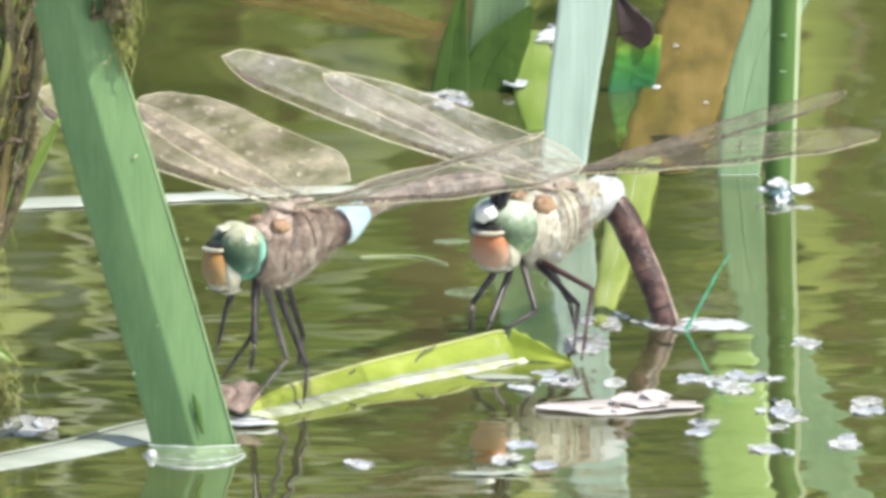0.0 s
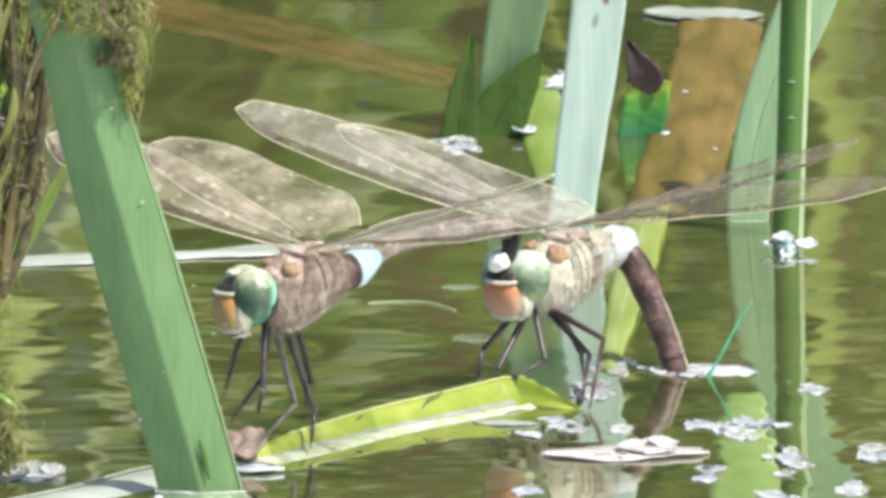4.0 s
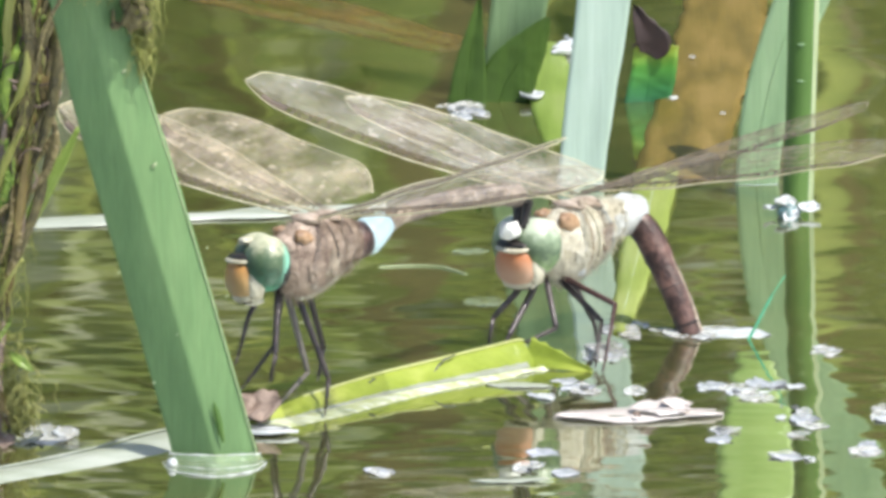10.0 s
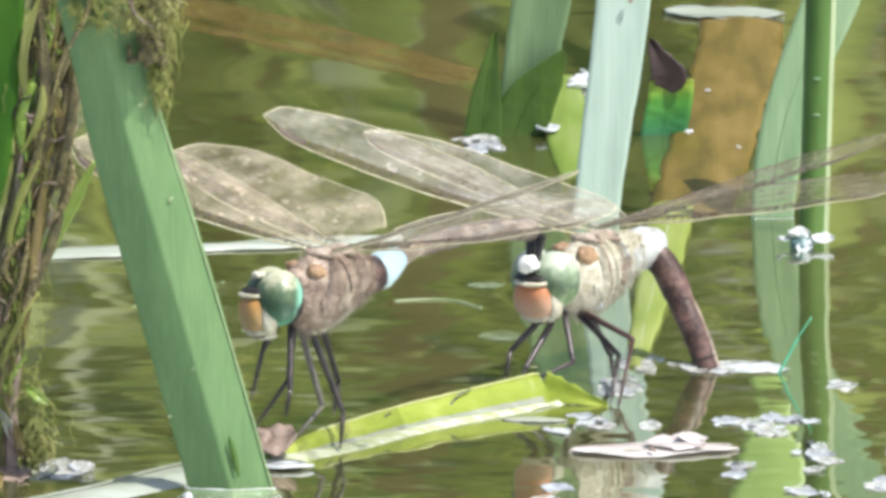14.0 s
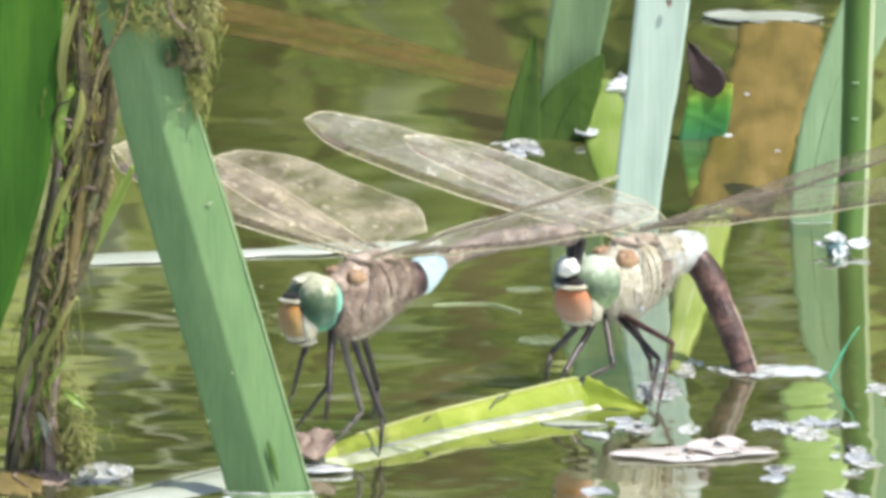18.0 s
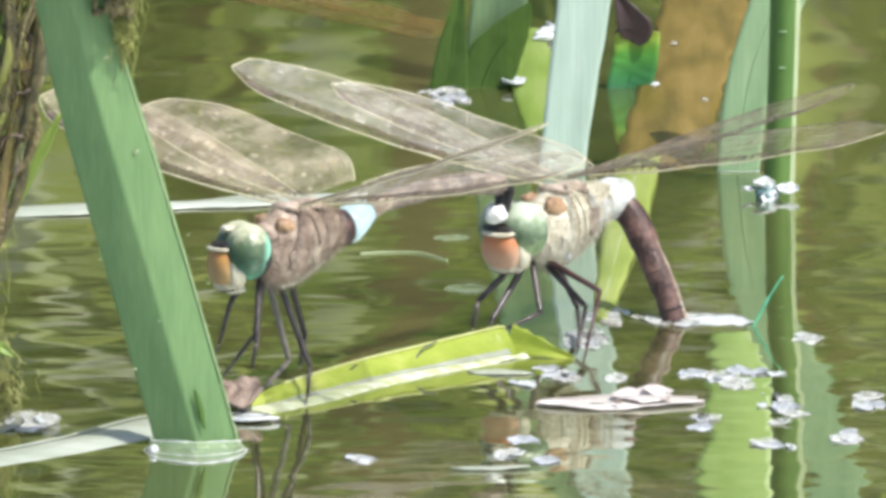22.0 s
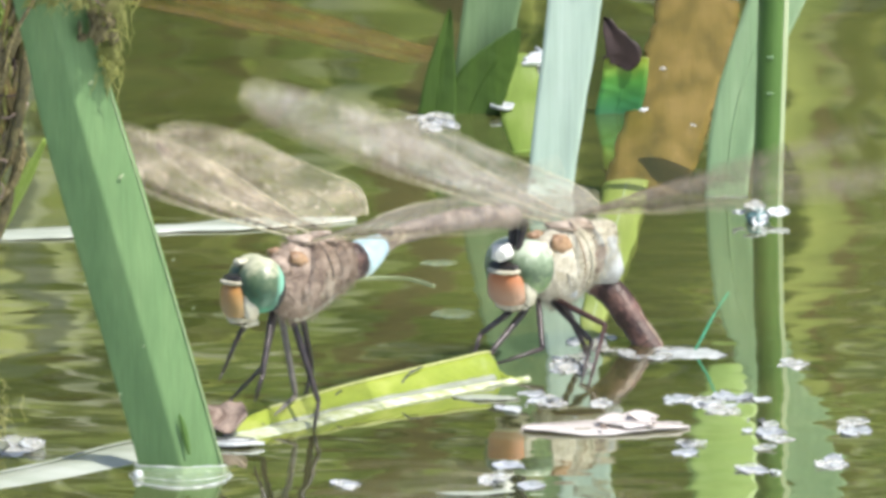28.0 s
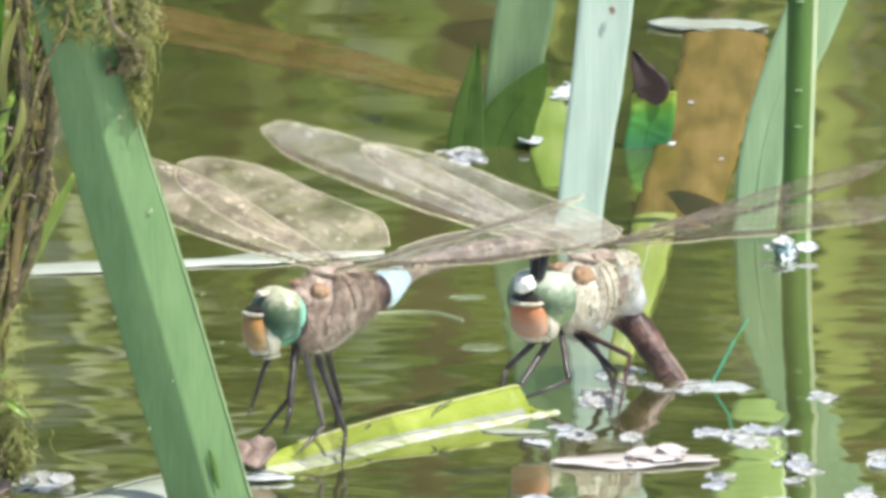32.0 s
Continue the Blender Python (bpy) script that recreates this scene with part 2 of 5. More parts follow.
DEAD_TIP = plain("dead_leaf_tip", (0.012, 0.006, 0.006), (0.038, 0.019, 0.016), 0.6, 300)
ROT = leaf_material("rotten_leaf", (0.07, 0.052, 0.010), (0.145, 0.10, 0.020), (0.225, 0.15, 0.045), 0.38, 0.0, "y", 0.4, (0.33, 0.25, 0.11))
STRAW = plain("drowned_reed_stem", (0.12, 0.09, 0.025), (0.20, 0.15, 0.05), 0.5, 90, 0.4, 0.001)
BARK = plain("bark_chip", (0.12, 0.08, 0.06), (0.34, 0.26, 0.21), 0.55, 400, 0.6, 0.0006)
MOSS_STEM = plain("rotting_stem", (0.06, 0.05, 0.018), (0.36, 0.29, 0.12), 0.6, 260, 0.8, 0.002)
MOSS = leaf_material("algae", (0.20, 0.22, 0.05), (0.34, 0.36, 0.10), (0.52, 0.51, 0.22), 0.5, 0.4)
ALGAE_WET = plain("wet_algae_film", (0.07, 0.14, 0.015), (0.24, 0.34, 0.05), 0.35, 420, 0.7, 0.0008)
MOSS_DARK = plain("algae_dark", (0.03, 0.028, 0.012), (0.20, 0.17, 0.065), 0.6, 500, 0.6, 0.001)
LEFT_LEAF = leaf_material("bright_green_leaf", (0.03, 0.115, 0.004), (0.045, 0.15, 0.006), (0.075, 0.20, 0.012), 0.65, 0.3)
THREAD = plain("green_thread", (0.05, 0.36, 0.20), (0.12, 0.55, 0.32), 0.4, 500, 0.0)
FILM = bubble_material()
RIM = wing_material("wet_rim", (0.36, 0.46, 0.32), (0.05, 0.4), 0.05)
DROWNED = wing_material("silted_stem", (0.19, 0.13, 0.03), (0.04, 0.28), 0.4)


def streak_material():
    """Wet leaf edge: the sky's reflection painted as pale streaks that run along it."""
    m, nt, b, out = nodes_of("painted_wet_highlight")
    s = noise_of(nt, (28, 1300, 1300), 3.0, 0.6, (0, 0, -43))
    col = ramp(nt, s, [(0.34, (0.28, 0.33, 0.11)), (0.5, (0.42, 0.45, 0.28)), (0.66, (0.58, 0.60, 0.51))])
    nt.links.new(col, b.inputs["Base Color"])
    b.inputs["Roughness"].default_value = 0.22
    return m


STREAK = streak_material()
PAPER = wing_material("wet_skin_scraps", (0.56, 0.58, 0.59), (0.10, 0.75), 0.1)
SKIN_GREY = plain("greyish_wet_skin", (0.16, 0.18, 0.19), (0.56, 0.58, 0.62), 0.25, 260, 0.3, 0.0004)
FOAM = plain("pale_foam", (0.30, 0.33, 0.33), (0.66, 0.68, 0.69), 0.3, 500, 0.3, 0.0005)
DARK_BIT = plain("wet_dark_bits", (0.02, 0.024, 0.026), (0.16, 0.17, 0.16), 0.2, 800, 0.5)
MUD = plain("pond_mud", (0.05, 0.042, 0.02), (0.11, 0.09, 0.04), 0.8, 14, 0.5, 0.01)


def bank_material():
    """Far reeds: each its own green or straw tone, in patches of dark gaps, fresh growth and pale dead leaves."""
    m, nt, b, out = nodes_of("bank_reeds")
    g = nt.nodes.new("ShaderNodeNewGeometry")
    tone = ramp(nt, g.outputs["Random Per Island"], [(0.0, (0.02, 0.05, 0.01)), (0.35, (0.10, 0.19, 0.02)), (0.7, (0.25, 0.33, 0.05)), (1.0, (0.50, 0.49, 0.16))])
    col = mix(nt, 0.6, tone, ramp(nt, noise_of(nt, (6.5, 6.5, 8.0), 3.0), [(0.36, (0.012, 0.03, 0.006)), (0.52, (0.16, 0.20, 0.035)), (0.66, (0.34, 0.37, 0.09))]))
    col = mix(nt, ramp(nt, noise_of(nt, (4.4, 4.4, 6.0), 2.0), [(0.56, (0, 0, 0)), (0.66, (0.8, 0.8, 0.8))]), col, (0.45, 0.45, 0.36))
    nt.links.new(col, b.inputs["Base Color"])
    b.inputs["Roughness"].default_value = 0.5
    return m


BANK_GREEN = bank_material()
# the rim colour paints the bright sunlit edge onto each eye
EYE_SKIN = graded("eye_skin", [(0.04, (0.09, 0.40, 0.26)), (0.24, (0.05, 0.15, 0.09)), (0.48, (0.03, 0.07, 0.035)), (0.70, (0.08, 0.12, 0.06)), (0.90, (0.44, 0.44, 0.30))],
                  rough=0.42, coat=0.1, rim=(0.22, 0.52, 0.38), span=(-0.0042, 0.0042), amount=0.55)
EYE_PALE = graded("eye_skin_pale", [(0.06, (0.42, 0.54, 0.28)), (0.30, (0.20, 0.30, 0.13)), (0.52, (0.07, 0.11, 0.06)), (0.72, (0.20, 0.26, 0.16)), (0.88, (0.44, 0.50, 0.38))],
                  rough=0.42, coat=0.1, rim=(0.66, 0.72, 0.60), span=(-0.0042, 0.0042), amount=0.5)
FACE = graded("face_skin", [(0.1, (0.36, 0.24, 0.10)), (0.5, (0.40, 0.20, 0.055)), (0.95, (0.34, 0.15, 0.04))], span=(-0.003, 0.003), rough=0.4)
FACE_RED = graded("face_skin_red", [(0.1, (0.42, 0.26, 0.17)), (0.5, (0.42, 0.16, 0.06)), (0.95, (0.30, 0.075, 0.03))], span=(-0.003, 0.003), rough=0.4)
# green with a yellow top; the dark foot is shade painted into the gradient
STUB_GREEN = graded("vivid_leaf_stub", [(0.05, (0.02, 0.10, 0.05)), (0.35, (0.035, 0.17, 0.045)), (0.65, (0.07, 0.24, 0.03)), (0.95, (0.27, 0.33, 0.03))], span=(-0.002, 0.0095), rough=0.4, grain=500, amount=0.25)
CREAM = plain("cream_skin", (0.40, 0.36, 0.24), (0.62, 0.60, 0.48), 0.4, 700, 0.2)
BLACK = plain("black_chitin", (0.008, 0.007, 0.007), (0.035, 0.028, 0.026), 0.35, 900, 0.3)
LEG = plain("leg_chitin", (0.016, 0.013, 0.013), (0.085, 0.068, 0.066), 0.3, 700, 0.3)
LEG_RED = plain("leg_red_chitin", (0.025, 0.012, 0.012), (0.09, 0.045, 0.04), 0.35, 700, 0.3)
LEG_PALE = plain("leg_pale_edge", (0.10, 0.09, 0.08), (0.22, 0.20, 0.18), 0.45, 700, 0.2)
THORAX = plain("brown_thorax", (0.12, 0.075, 0.055), (0.46, 0.36, 0.28), 0.5, 300, 0.5, 0.0005, stops=(0.34, 0.66))
SHOULDER = plain("rusty_shoulder", (0.17, 0.095, 0.05), (0.42, 0.27, 0.15), 0.5, 400, 0.4)
SIDE_GREY = plain("greyish_side", (0.14, 0.10, 0.07), (0.46, 0.39, 0.30), 0.5, 420, 0.5)
THORAX_OLIVE = plain("tan_thorax", (0.38, 0.34, 0.24), (0.68, 0.65, 0.54), 0.5, 380, 0.5, 0.0005)
HUSK = plain("insect_husk_skin", (0.02, 0.05, 0.05), (0.20, 0.34, 0.34), 0.3, 500)
BLUE = graded("blue_saddle", [(0.05, (0.54, 0.66, 0.63)), (0.5, (0.50, 0.66, 0.69)), (0.95, (0.42, 0.56, 0.62))], span=(-0.003, 0.003), rough=0.45, amount=0.08)
WHITE_SKIN = plain("white_skin", (0.70, 0.70, 0.64), (0.88, 0.88, 0.84), 0.45, 500, 0.2)
ABDOMEN_TAN = plain("brown_mottled_abdomen", (0.05, 0.033, 0.028), (0.34, 0.27, 0.22), 0.45, 430, 0.5, 0.0004, stops=(0.38, 0.66))
WHITE_BLUE = plain("pale_saddle", (0.36, 0.36, 0.33), (0.60, 0.63, 0.63), 0.4, 350, 0.3)
ABDOMEN = plain("dark_abdomen", (0.022, 0.011, 0.010), (0.24, 0.135, 0.11), 0.4, 380, 0.5, 0.0004, stops=(0.42, 0.72))
ABDOMEN_RIDGE = plain("abdomen_ridge", (0.24, 0.17, 0.12), (0.5, 0.42, 0.34), 0.5, 700, 0.6)
WING = wing_material("wing_membrane", (0.72, 0.62, 0.47), (0.06, 0.42))
WING_CLEAR = wing_material("wing_membrane_clear", (0.68, 0.64, 0.57), (0.07, 0.32))
WING_FAINT = wing_material("wing_membrane_faint", (0.58, 0.52, 0.43), (0.03, 0.16))
WING_BAND = wing_material("wing_costal_band", (0.26, 0.21, 0.15), (0.05, 0.3))
VEIN_DARK = plain("wing_dark_vein", (0.03, 0.022, 0.016), (0.12, 0.09, 0.065), 0.4, 700, 0.0)
VEIN = plain("wing_vein", (0.06, 0.045, 0.03), (0.36, 0.29, 0.21), 0.4, 700, 0.0)
COSTA = plain("wing_costa", (0.52, 0.47, 0.28), (0.76, 0.71, 0.50), 0.4, 400, 0.0)
STIGMA = plain("wing_stigma", (0.09, 0.07, 0.05), (0.17, 0.13, 0.09), 0.4, 700, 0.0)


# ---- mesh helpers; lengths in them are in millimetres ----
MM = 0.001


def mesh_of(name, bm, material, smooth=True):
    bmesh.ops.recalc_face_normals(bm, faces=bm.faces)
    bmesh.ops.scale(bm, vec=(MM, MM, MM), verts=bm.verts)
    me = bpy.data.meshes.new(name)
    for f in bm.faces:
        f.smooth = smooth
    bm.to_mesh(me)
    bm.free()
    me.materials.append(material)
    return me


def part(name, bm, material, parent=None, label="", at=None):
    ob = new(name, mesh_of(name, bm, material))
    if parent is not None:
        ob.parent = parent
    if at is not None:
        ob.matrix_local = at
    if label:
        tagged(ob, label)
    return ob


def thing(name, label, category, at=None, group="", kind=""):
    ob = new(name)
    ob.empty_display_size = 0.005
    if at is not None:
        ob.matrix_world = at
    return tagged(ob, label, category, group, kind)


def mm(x, y, z, rx=0, ry=0, rz=0):
    return pose(x * MM, y * MM, z * MM, rx, ry, rz)


def tube(bm, pts, radii, seg=10, squash=1.0, cap=True):
    """A round or flattened body along pts; radii one number a point."""
    pts = [Vector(p) for p in pts]
    rings, ref = [], None
    for i, p in enumerate(pts):
        t = (pts[min(i + 1, len(pts) - 1)] - pts[max(i - 1, 0)]).normalized()
        if ref is None:
            ref = Vector((0, 0, 1)) if abs(t.z) < 0.8 else Vector((0, 1, 0))
        a = t.cross(ref).normalized()
        b = a.cross(t).normalized()
        ref = b
        r = radii[i] if hasattr(radii, "__len__") else radii
        rings.append([bm.verts.new(p + a * math.cos(k * math.tau / seg) * r + b * math.sin(k * math.tau / seg) * r * squash)
                      for k in range(seg)])
    for r0, r1 in zip(rings, rings[1:]):
        for k in range(seg):
            bm.faces.new((r0[k], r0[(k + 1) % seg], r1[(k + 1) % seg], r1[k]))
    if cap:
        bm.faces.new(rings[0])
        bm.faces.new(rings[-1])
    return bm


def smooth_line(pts, n):
    """n points on a soft curve through pts."""
    pts = [Vector(p) for p in pts]
    if len(pts) < 3:
        return [pts[0].lerp(pts[-1], i / (n - 1)) for i in range(n)]
    out = []
    for i in range(n):
        u = i / (n - 1) * (len(pts) - 1)
        k = min(int(u), len(pts) - 2)
        f = u - k
        p0, p1, p2, p3 = pts[max(k - 1, 0)], pts[k], pts[k + 1], pts[min(k + 2, len(pts) - 1)]
        out.append(0.5 * ((2 * p1) + (p2 - p0) * f + (2 * p0 - 5 * p1 + 4 * p2 - p3) * f * f + (3 * p1 - p0 - 3 * p2 + p3) * f ** 3))
    return out


def at_knots(values, u):
    k = u * (len(values) - 1)
    i = min(int(k), len(values) - 2)
    return values[i] + (values[i + 1] - values[i]) * (k - i)


def leaf(line, widths, side, keel=1.0, thick=0.5, n=40, cross=10, ragged=0.15, crease=0.0, seed=1, twist=0.0, ridged=False):
    """A long leaf of real thickness: line of its middle, widths along it, the way of its width, the depth of its fold."""
    bm = bmesh.new()
    pts = smooth_line(line, n)
    side0 = Vector(side).normalized()
    grids = ([], [])
    for i, p in enumerate(pts):
        u = i / (n - 1)
        t = (pts[min(i + 1, n - 1)] - pts[max(i - 1, 0)]).normalized()
        s = (side0 - t * side0.dot(t)).normalized()
        if twist:
            s = (Matrix.Rotation(radians(twist) * u, 3, t) @ s).normalized()
        nn = s.cross(t).normalized()
        w = at_knots(widths, u) / 2
        for g, lift in zip(grids, (0.5, -0.5)):
            row = []
            for k in range(cross + 1):
                q = k / cross * 2 - 1
                wob = ragged * noise.noise((q * 0.8 + seed * 7.1, i * 0.35, seed * 3.3)) if abs(q) > 0.9 else 0
                fold = keel * (abs(q - crease) ** 1.3 - 0.35)
                if ridged:
                    d = abs(q - crease)
                    fold = keel * (d if q < crease else 0.75 * d) - 0.25 * keel
                th = thick * (1 - 0.75 * abs(q) ** 3) * lift
                und = 0.12 * noise.noise((q * 1.7 + seed, i * 0.22, seed * 1.9)) * min(1, w)
                row.append(bm.verts.new(p + s * (q * w + wob) + nn * (fold + th + und)))
            g.append(row)
    for g in grids:
        for r0, r1 in zip(g, g[1:]):
            for k in range(cross):
                bm.faces.new((r0[k], r0[k + 1], r1[k + 1], r1[k]))
    for k in (0, cross):
        for i in range(n - 1):
            bm.faces.new((grids[0][i][k], grids[0][i + 1][k], grids[1][i + 1][k], grids[1][i][k]))
    for i in (0, n - 1):
        for k in range(cross):
            bm.faces.new((grids[0][i][k], grids[0][i][k + 1], grids[1][i][k + 1], grids[1][i][k]))
    return bm


def blob(radii, centre=(0, 0, 0), rough=0.0, sub=3, seed=0, bm=None, square=1.0):
    """A rounded body with its own radii along x, y and z."""
    fresh = bm is None
    bm = bm or bmesh.new()
    made = bmesh.ops.create_icosphere(bm, subdivisions=sub, radius=1.0)["verts"]
    for v in made:
        c = v.co.copy()
        if square < 1:
            c = Vector([math.copysign(abs(a) ** square, a) for a in c])
        k = 1 + rough * noise.noise(c * 1.6 + Vector((seed * 3.7, seed, 0))) if rough else 1
        v.co = Vector((c.x * radii[0], c.y * radii[1], c.z * radii[2])) * k + Vector(centre)
    return bm


def chip(length, width, lift, seed, thick=0.4, curl=0.0, jag=0.0):
    """A small floating scrap of leaf with an uneven outline, curled edges and real thickness."""
    bm = bmesh.new()
    n, m = 14, 6
    grids = ([], [])
    for i in range(n + 1):
        u = i / n
        half = width / 2 * max(0.04, math.sin(math.pi * min(1, max(0, u))) ** 0.7) * (1 + 0.25 * noise.noise((u * 4, seed * 2.3, 0)) + jag * noise.noise((u * 11, seed * 3.1, 7)))
        for g, l in zip(grids, (0.5, -0.5)):
            row = []
            for k in range(m + 1):
                q = k / m * 2 - 1
                z = lift * (0.4 * abs(q) ** 2 + 0.6 * noise.noise((u * 3.1, q * 1.2, seed * 1.7))) + curl * (2 * u - 1) ** 2 + l * thick
                wave = jag * lift * noise.noise((u * 6 + seed, q * 3.0, 2))
                slip = jag * 0.16 * length * noise.noise((q * 4.0, seed * 1.3, 5))
                row.append(bm.verts.new(((u - 0.5) * length + slip, q * half + 0.1 * width * noise.noise((u * 2, seed, 3)), z + wave + thick * 0.6)))
            g.append(row)
    for g in grids:
        for r0, r1 in zip(g, g[1:]):
            for k in range(m):
                bm.faces.new((r0[k], r0[k + 1], r1[k + 1], r1[k]))
    for k in (0, m):
        for i in range(n):
            bm.faces.new((grids[0][i][k], grids[0][i + 1][k], grids[1][i + 1][k], grids[1][i][k]))
    for i in (0, n):
        for k in range(m):
            bm.faces.new((grids[0][i][k], grids[0][i][k + 1], grids[1][i][k + 1], grids[1][i][k]))
    return bm


def collar(parent, line, width, height, material=FILM, label="raised rim of water clinging to the leaf"):
    """The rim of water that climbs where a leaf breaks the surface."""
    bm = bmesh.new()
    tube(bm, [Vector(p) for p in line] + [Vector(line[0])], width, 8, height / width, cap=False)
    return part("water_rim", bm, material, parent, label)


# ---- pond, bed, banks ----
bm = bmesh.new()
bmesh.ops.create_grid(bm, x_segments=4, y_segments=4, size=12000)
water = part("water", bm, WATER)
tagged(water, "murky olive-green pond water with soft ripples", "water", kind="structure")

bm = bmesh.new()
shore = [(0, -450), (6000, -450), (8200, -420), (9000, -120), (9600, 40), (11000, 220), (16000, 320), (40000, 400), (150000, 500), (600000, 500)]
rings = []
for r, z in shore:
    rings.append([bm.verts.new((math.cos(a * math.tau / 72) * r * (1 + 0.08 * noise.noise((math.cos(a * math.tau / 72) * 2, math.sin(a * math.tau / 72) * 2, 5))),
                                math.sin(a * math.tau / 72) * r + 1500, z + (40 * noise.noise((a, r, 0)) if r > 9000 else 0))) for a in range(72)] if r else [bm.verts.new((0, 1500, z))])
for k in range(72):
    bm.faces.new((rings[0][0], rings[1][k], rings[1][(k + 1) % 72]))
for r0, r1 in zip(rings[1:], rings[2:]):
    for k in range(72):
        bm.faces.new((r0[k], r1[k], r1[(k + 1) % 72], r0[(k + 1) % 72]))
ground = part("ground", bm, MUD)
tagged(ground, "dark muddy pond bed and low grassy shore", "ground", kind="structure")


def reed_bank(name, label, material, count, box, tall, seed):
    """A far stand of reeds, joined: leaning strips with a fold, none alike."""
    rnd = random.Random(seed)
    bm = bmesh.new()
    for _ in range(count):
        x, y = rnd.uniform(box[0], box[1]), rnd.uniform(box[2], box[3])
        h, w = rnd.uniform(*tall), rnd.uniform(9, 26)
        lean = Vector((rnd.gauss(0, 0.10), rnd.gauss(0, 0.08), 1))
        a = rnd.uniform(0, math.pi)
        s = Vector((math.cos(a), math.sin(a), 0))
        f = Vector((-s.y, s.x, 0)) * w * 0.25
        rows = []
        for u in (0, 0.4, 0.75, 1.0):
            p = Vector((x, y, -460)) + lean * (h + 400) * u + Vector((lean.x, lean.y, 0)) * h * u * u
            k = (0.8, 1.0, 0.7, 0.05)[(0, 0.4, 0.75, 1.0).index(u)] * w / 2
            rows.append([bm.verts.new(p - s * k), bm.verts.new(p + f * k / w), bm.verts.new(p + s * k)])
        for r0, r1 in zip(rows, rows[1:]):
            for k in range(2):
                bm.faces.new((r0[k], r0[k + 1], r1[k + 1], r1[k]))
    ob = part(name, bm, material)
    return tagged(ob, label, "reeds", kind="stuff")


reed_bank("reed_bank", "dense stand of green and yellowing reeds along the far shore", BANK_GREEN, 2600, (-3500, 3500, 3200, 6200), (900, 2100), 4)
reed_bank("old_reeds", "scattered dry straw-coloured reeds among the green ones", STRAW, 420, (-3500, 3500, 3000, 6000), (700, 1700), 9)

bm = bmesh.new()
rnd = random.Random(12)
for _ in range(160):
    x, y, z = rnd.uniform(-9000, 9000), rnd.uniform(8500, 13000), rnd.uniform(300, 4200)
    blob((rnd.uniform(500, 1300), rnd.uniform(500, 900), rnd.uniform(400, 1000)), (x, y, z), 0.5, 2, rnd.random() * 50, bm)
trees = part("backdrop", bm, BANK_GREEN)
tagged(trees, "soft dark green bushes beyond the pond", "bushes", kind="structure")


# ---- the tall leaf in front ----
def tall_leaf():
    t = thing("reed_leaf", "tall grooved green reed leaf leaning out of the water", "reed leaf", mm(-35, -134.5, 0))
    line = [(3.4, 0, -14), (0.3, 0, 0), (-5.2, 0, 20), (-10.3, -0.3, 38), (-14.6, -0.5, 53), (-18.6, -0.5, 68), (-30, 0, 108), (-42, 0, 150)]
    part("blade", leaf(line, [11.6, 11.7, 11.6, 11.6, 11.0, 9.6, 8.0, 4.0], (1, 0.04, 0), -2.0, 0.6, 90, 32, 0.10, 0.0, 3, ridged=True), REED, t)
    for side, seed in ((1, 4),):
        edge = []
        for k, p in enumerate(smooth_line(line[1:6], 60)):
            w = 5.85 - 0.9 * (k / 59) ** 2
            edge.append((p.x + side * w + 0.07 * noise.noise((k * 0.6, seed, 0)), p.y + 0.9, p.z))
        part("pale_edge", tube(bmesh.new(), edge, [0.09 + 0.06 * noise.noise((k * 0.5, seed, 2)) for k in range(60)], 6), STEM_EDGE, t, "thin pale serrated margin")
    bm = bmesh.new()
    loops = []
    for k in range(7):
        u = k / 6
        loops.append([bm.verts.new(((6.4 + 1.0 * u) * math.cos(a * math.tau / 40) ** 1 * (1 + 0.03 * noise.noise((a * 0.5, u, 3))),
                                    (1.6 + (2.0 if math.sin(a * math.tau / 40) > 0 else 9.5) * u) * math.sin(a * math.tau / 40) - 0.4,
                                    1.3 * (1 - u) ** 2.2 + 0.22 * math.sin(u * 9) * u * (1 - u) + 0.03)) for a in range(40)])
    for l0, l1 in zip(loops, loops[1:]):
        for a in range(40):
            bm.faces.new((l0[a], l0[(a + 1) % 40], l1[(a + 1) % 40], l1[a]))
    rim = part("water_rim", bm, RIM, t, "raised pale rim of water clinging to the leaf")
    # foam-coloured lines paint the highlights where the raised water reflects the sky
    for rx, ry, z, r in ((6.5, 1.7, 1.25, 0.14), (7.0, 6.2, 0.28, 0.08), (7.35, 10.2, 0.1, 0.13)):
        line2 = [(rx * math.cos(a), ry * math.sin(a) - 0.4, z + 0.12 * noise.noise((a * 2, rx, 0))) for a in [math.pi * (1.03 + 0.94 * k / 30) for k in range(31)]]
        part("rim_line", tube(bmesh.new(), line2, [r * (0.5 + abs(noise.noise((k * 0.3, rx, 1))) * 1.2) for k in range(31)], 6), FOAM, rim, "highlight painted along the wet rim")
    part("stain", blob((0.45, 0.16, 2.7), (0, 0, 0), 0.35, 3, 5), STEM_GREEN, t, "dark green bruise", mm(0.6, -0.95, 5.6, 0, -13, 0))
    for k, (x, z) in enumerate([(-12.6, 56.6), (-8.4, 43.0), (-13.5, 27.5), (-5.2, 18.5), (1.8, 24.0), (-8.6, 11.5), (-1.0, 31)]):
        bm = blob((0.5 if k < 2 else 0.25, 0.1, 0.22 if k < 2 else 0.13), (0, 0, 0), 0.6, 2, k)
        part("speck", bm, STEM_EDGE, t, "whitish scar", mm(x, -0.6, z, 0, -35, 0))
    return t


tall_leaf()


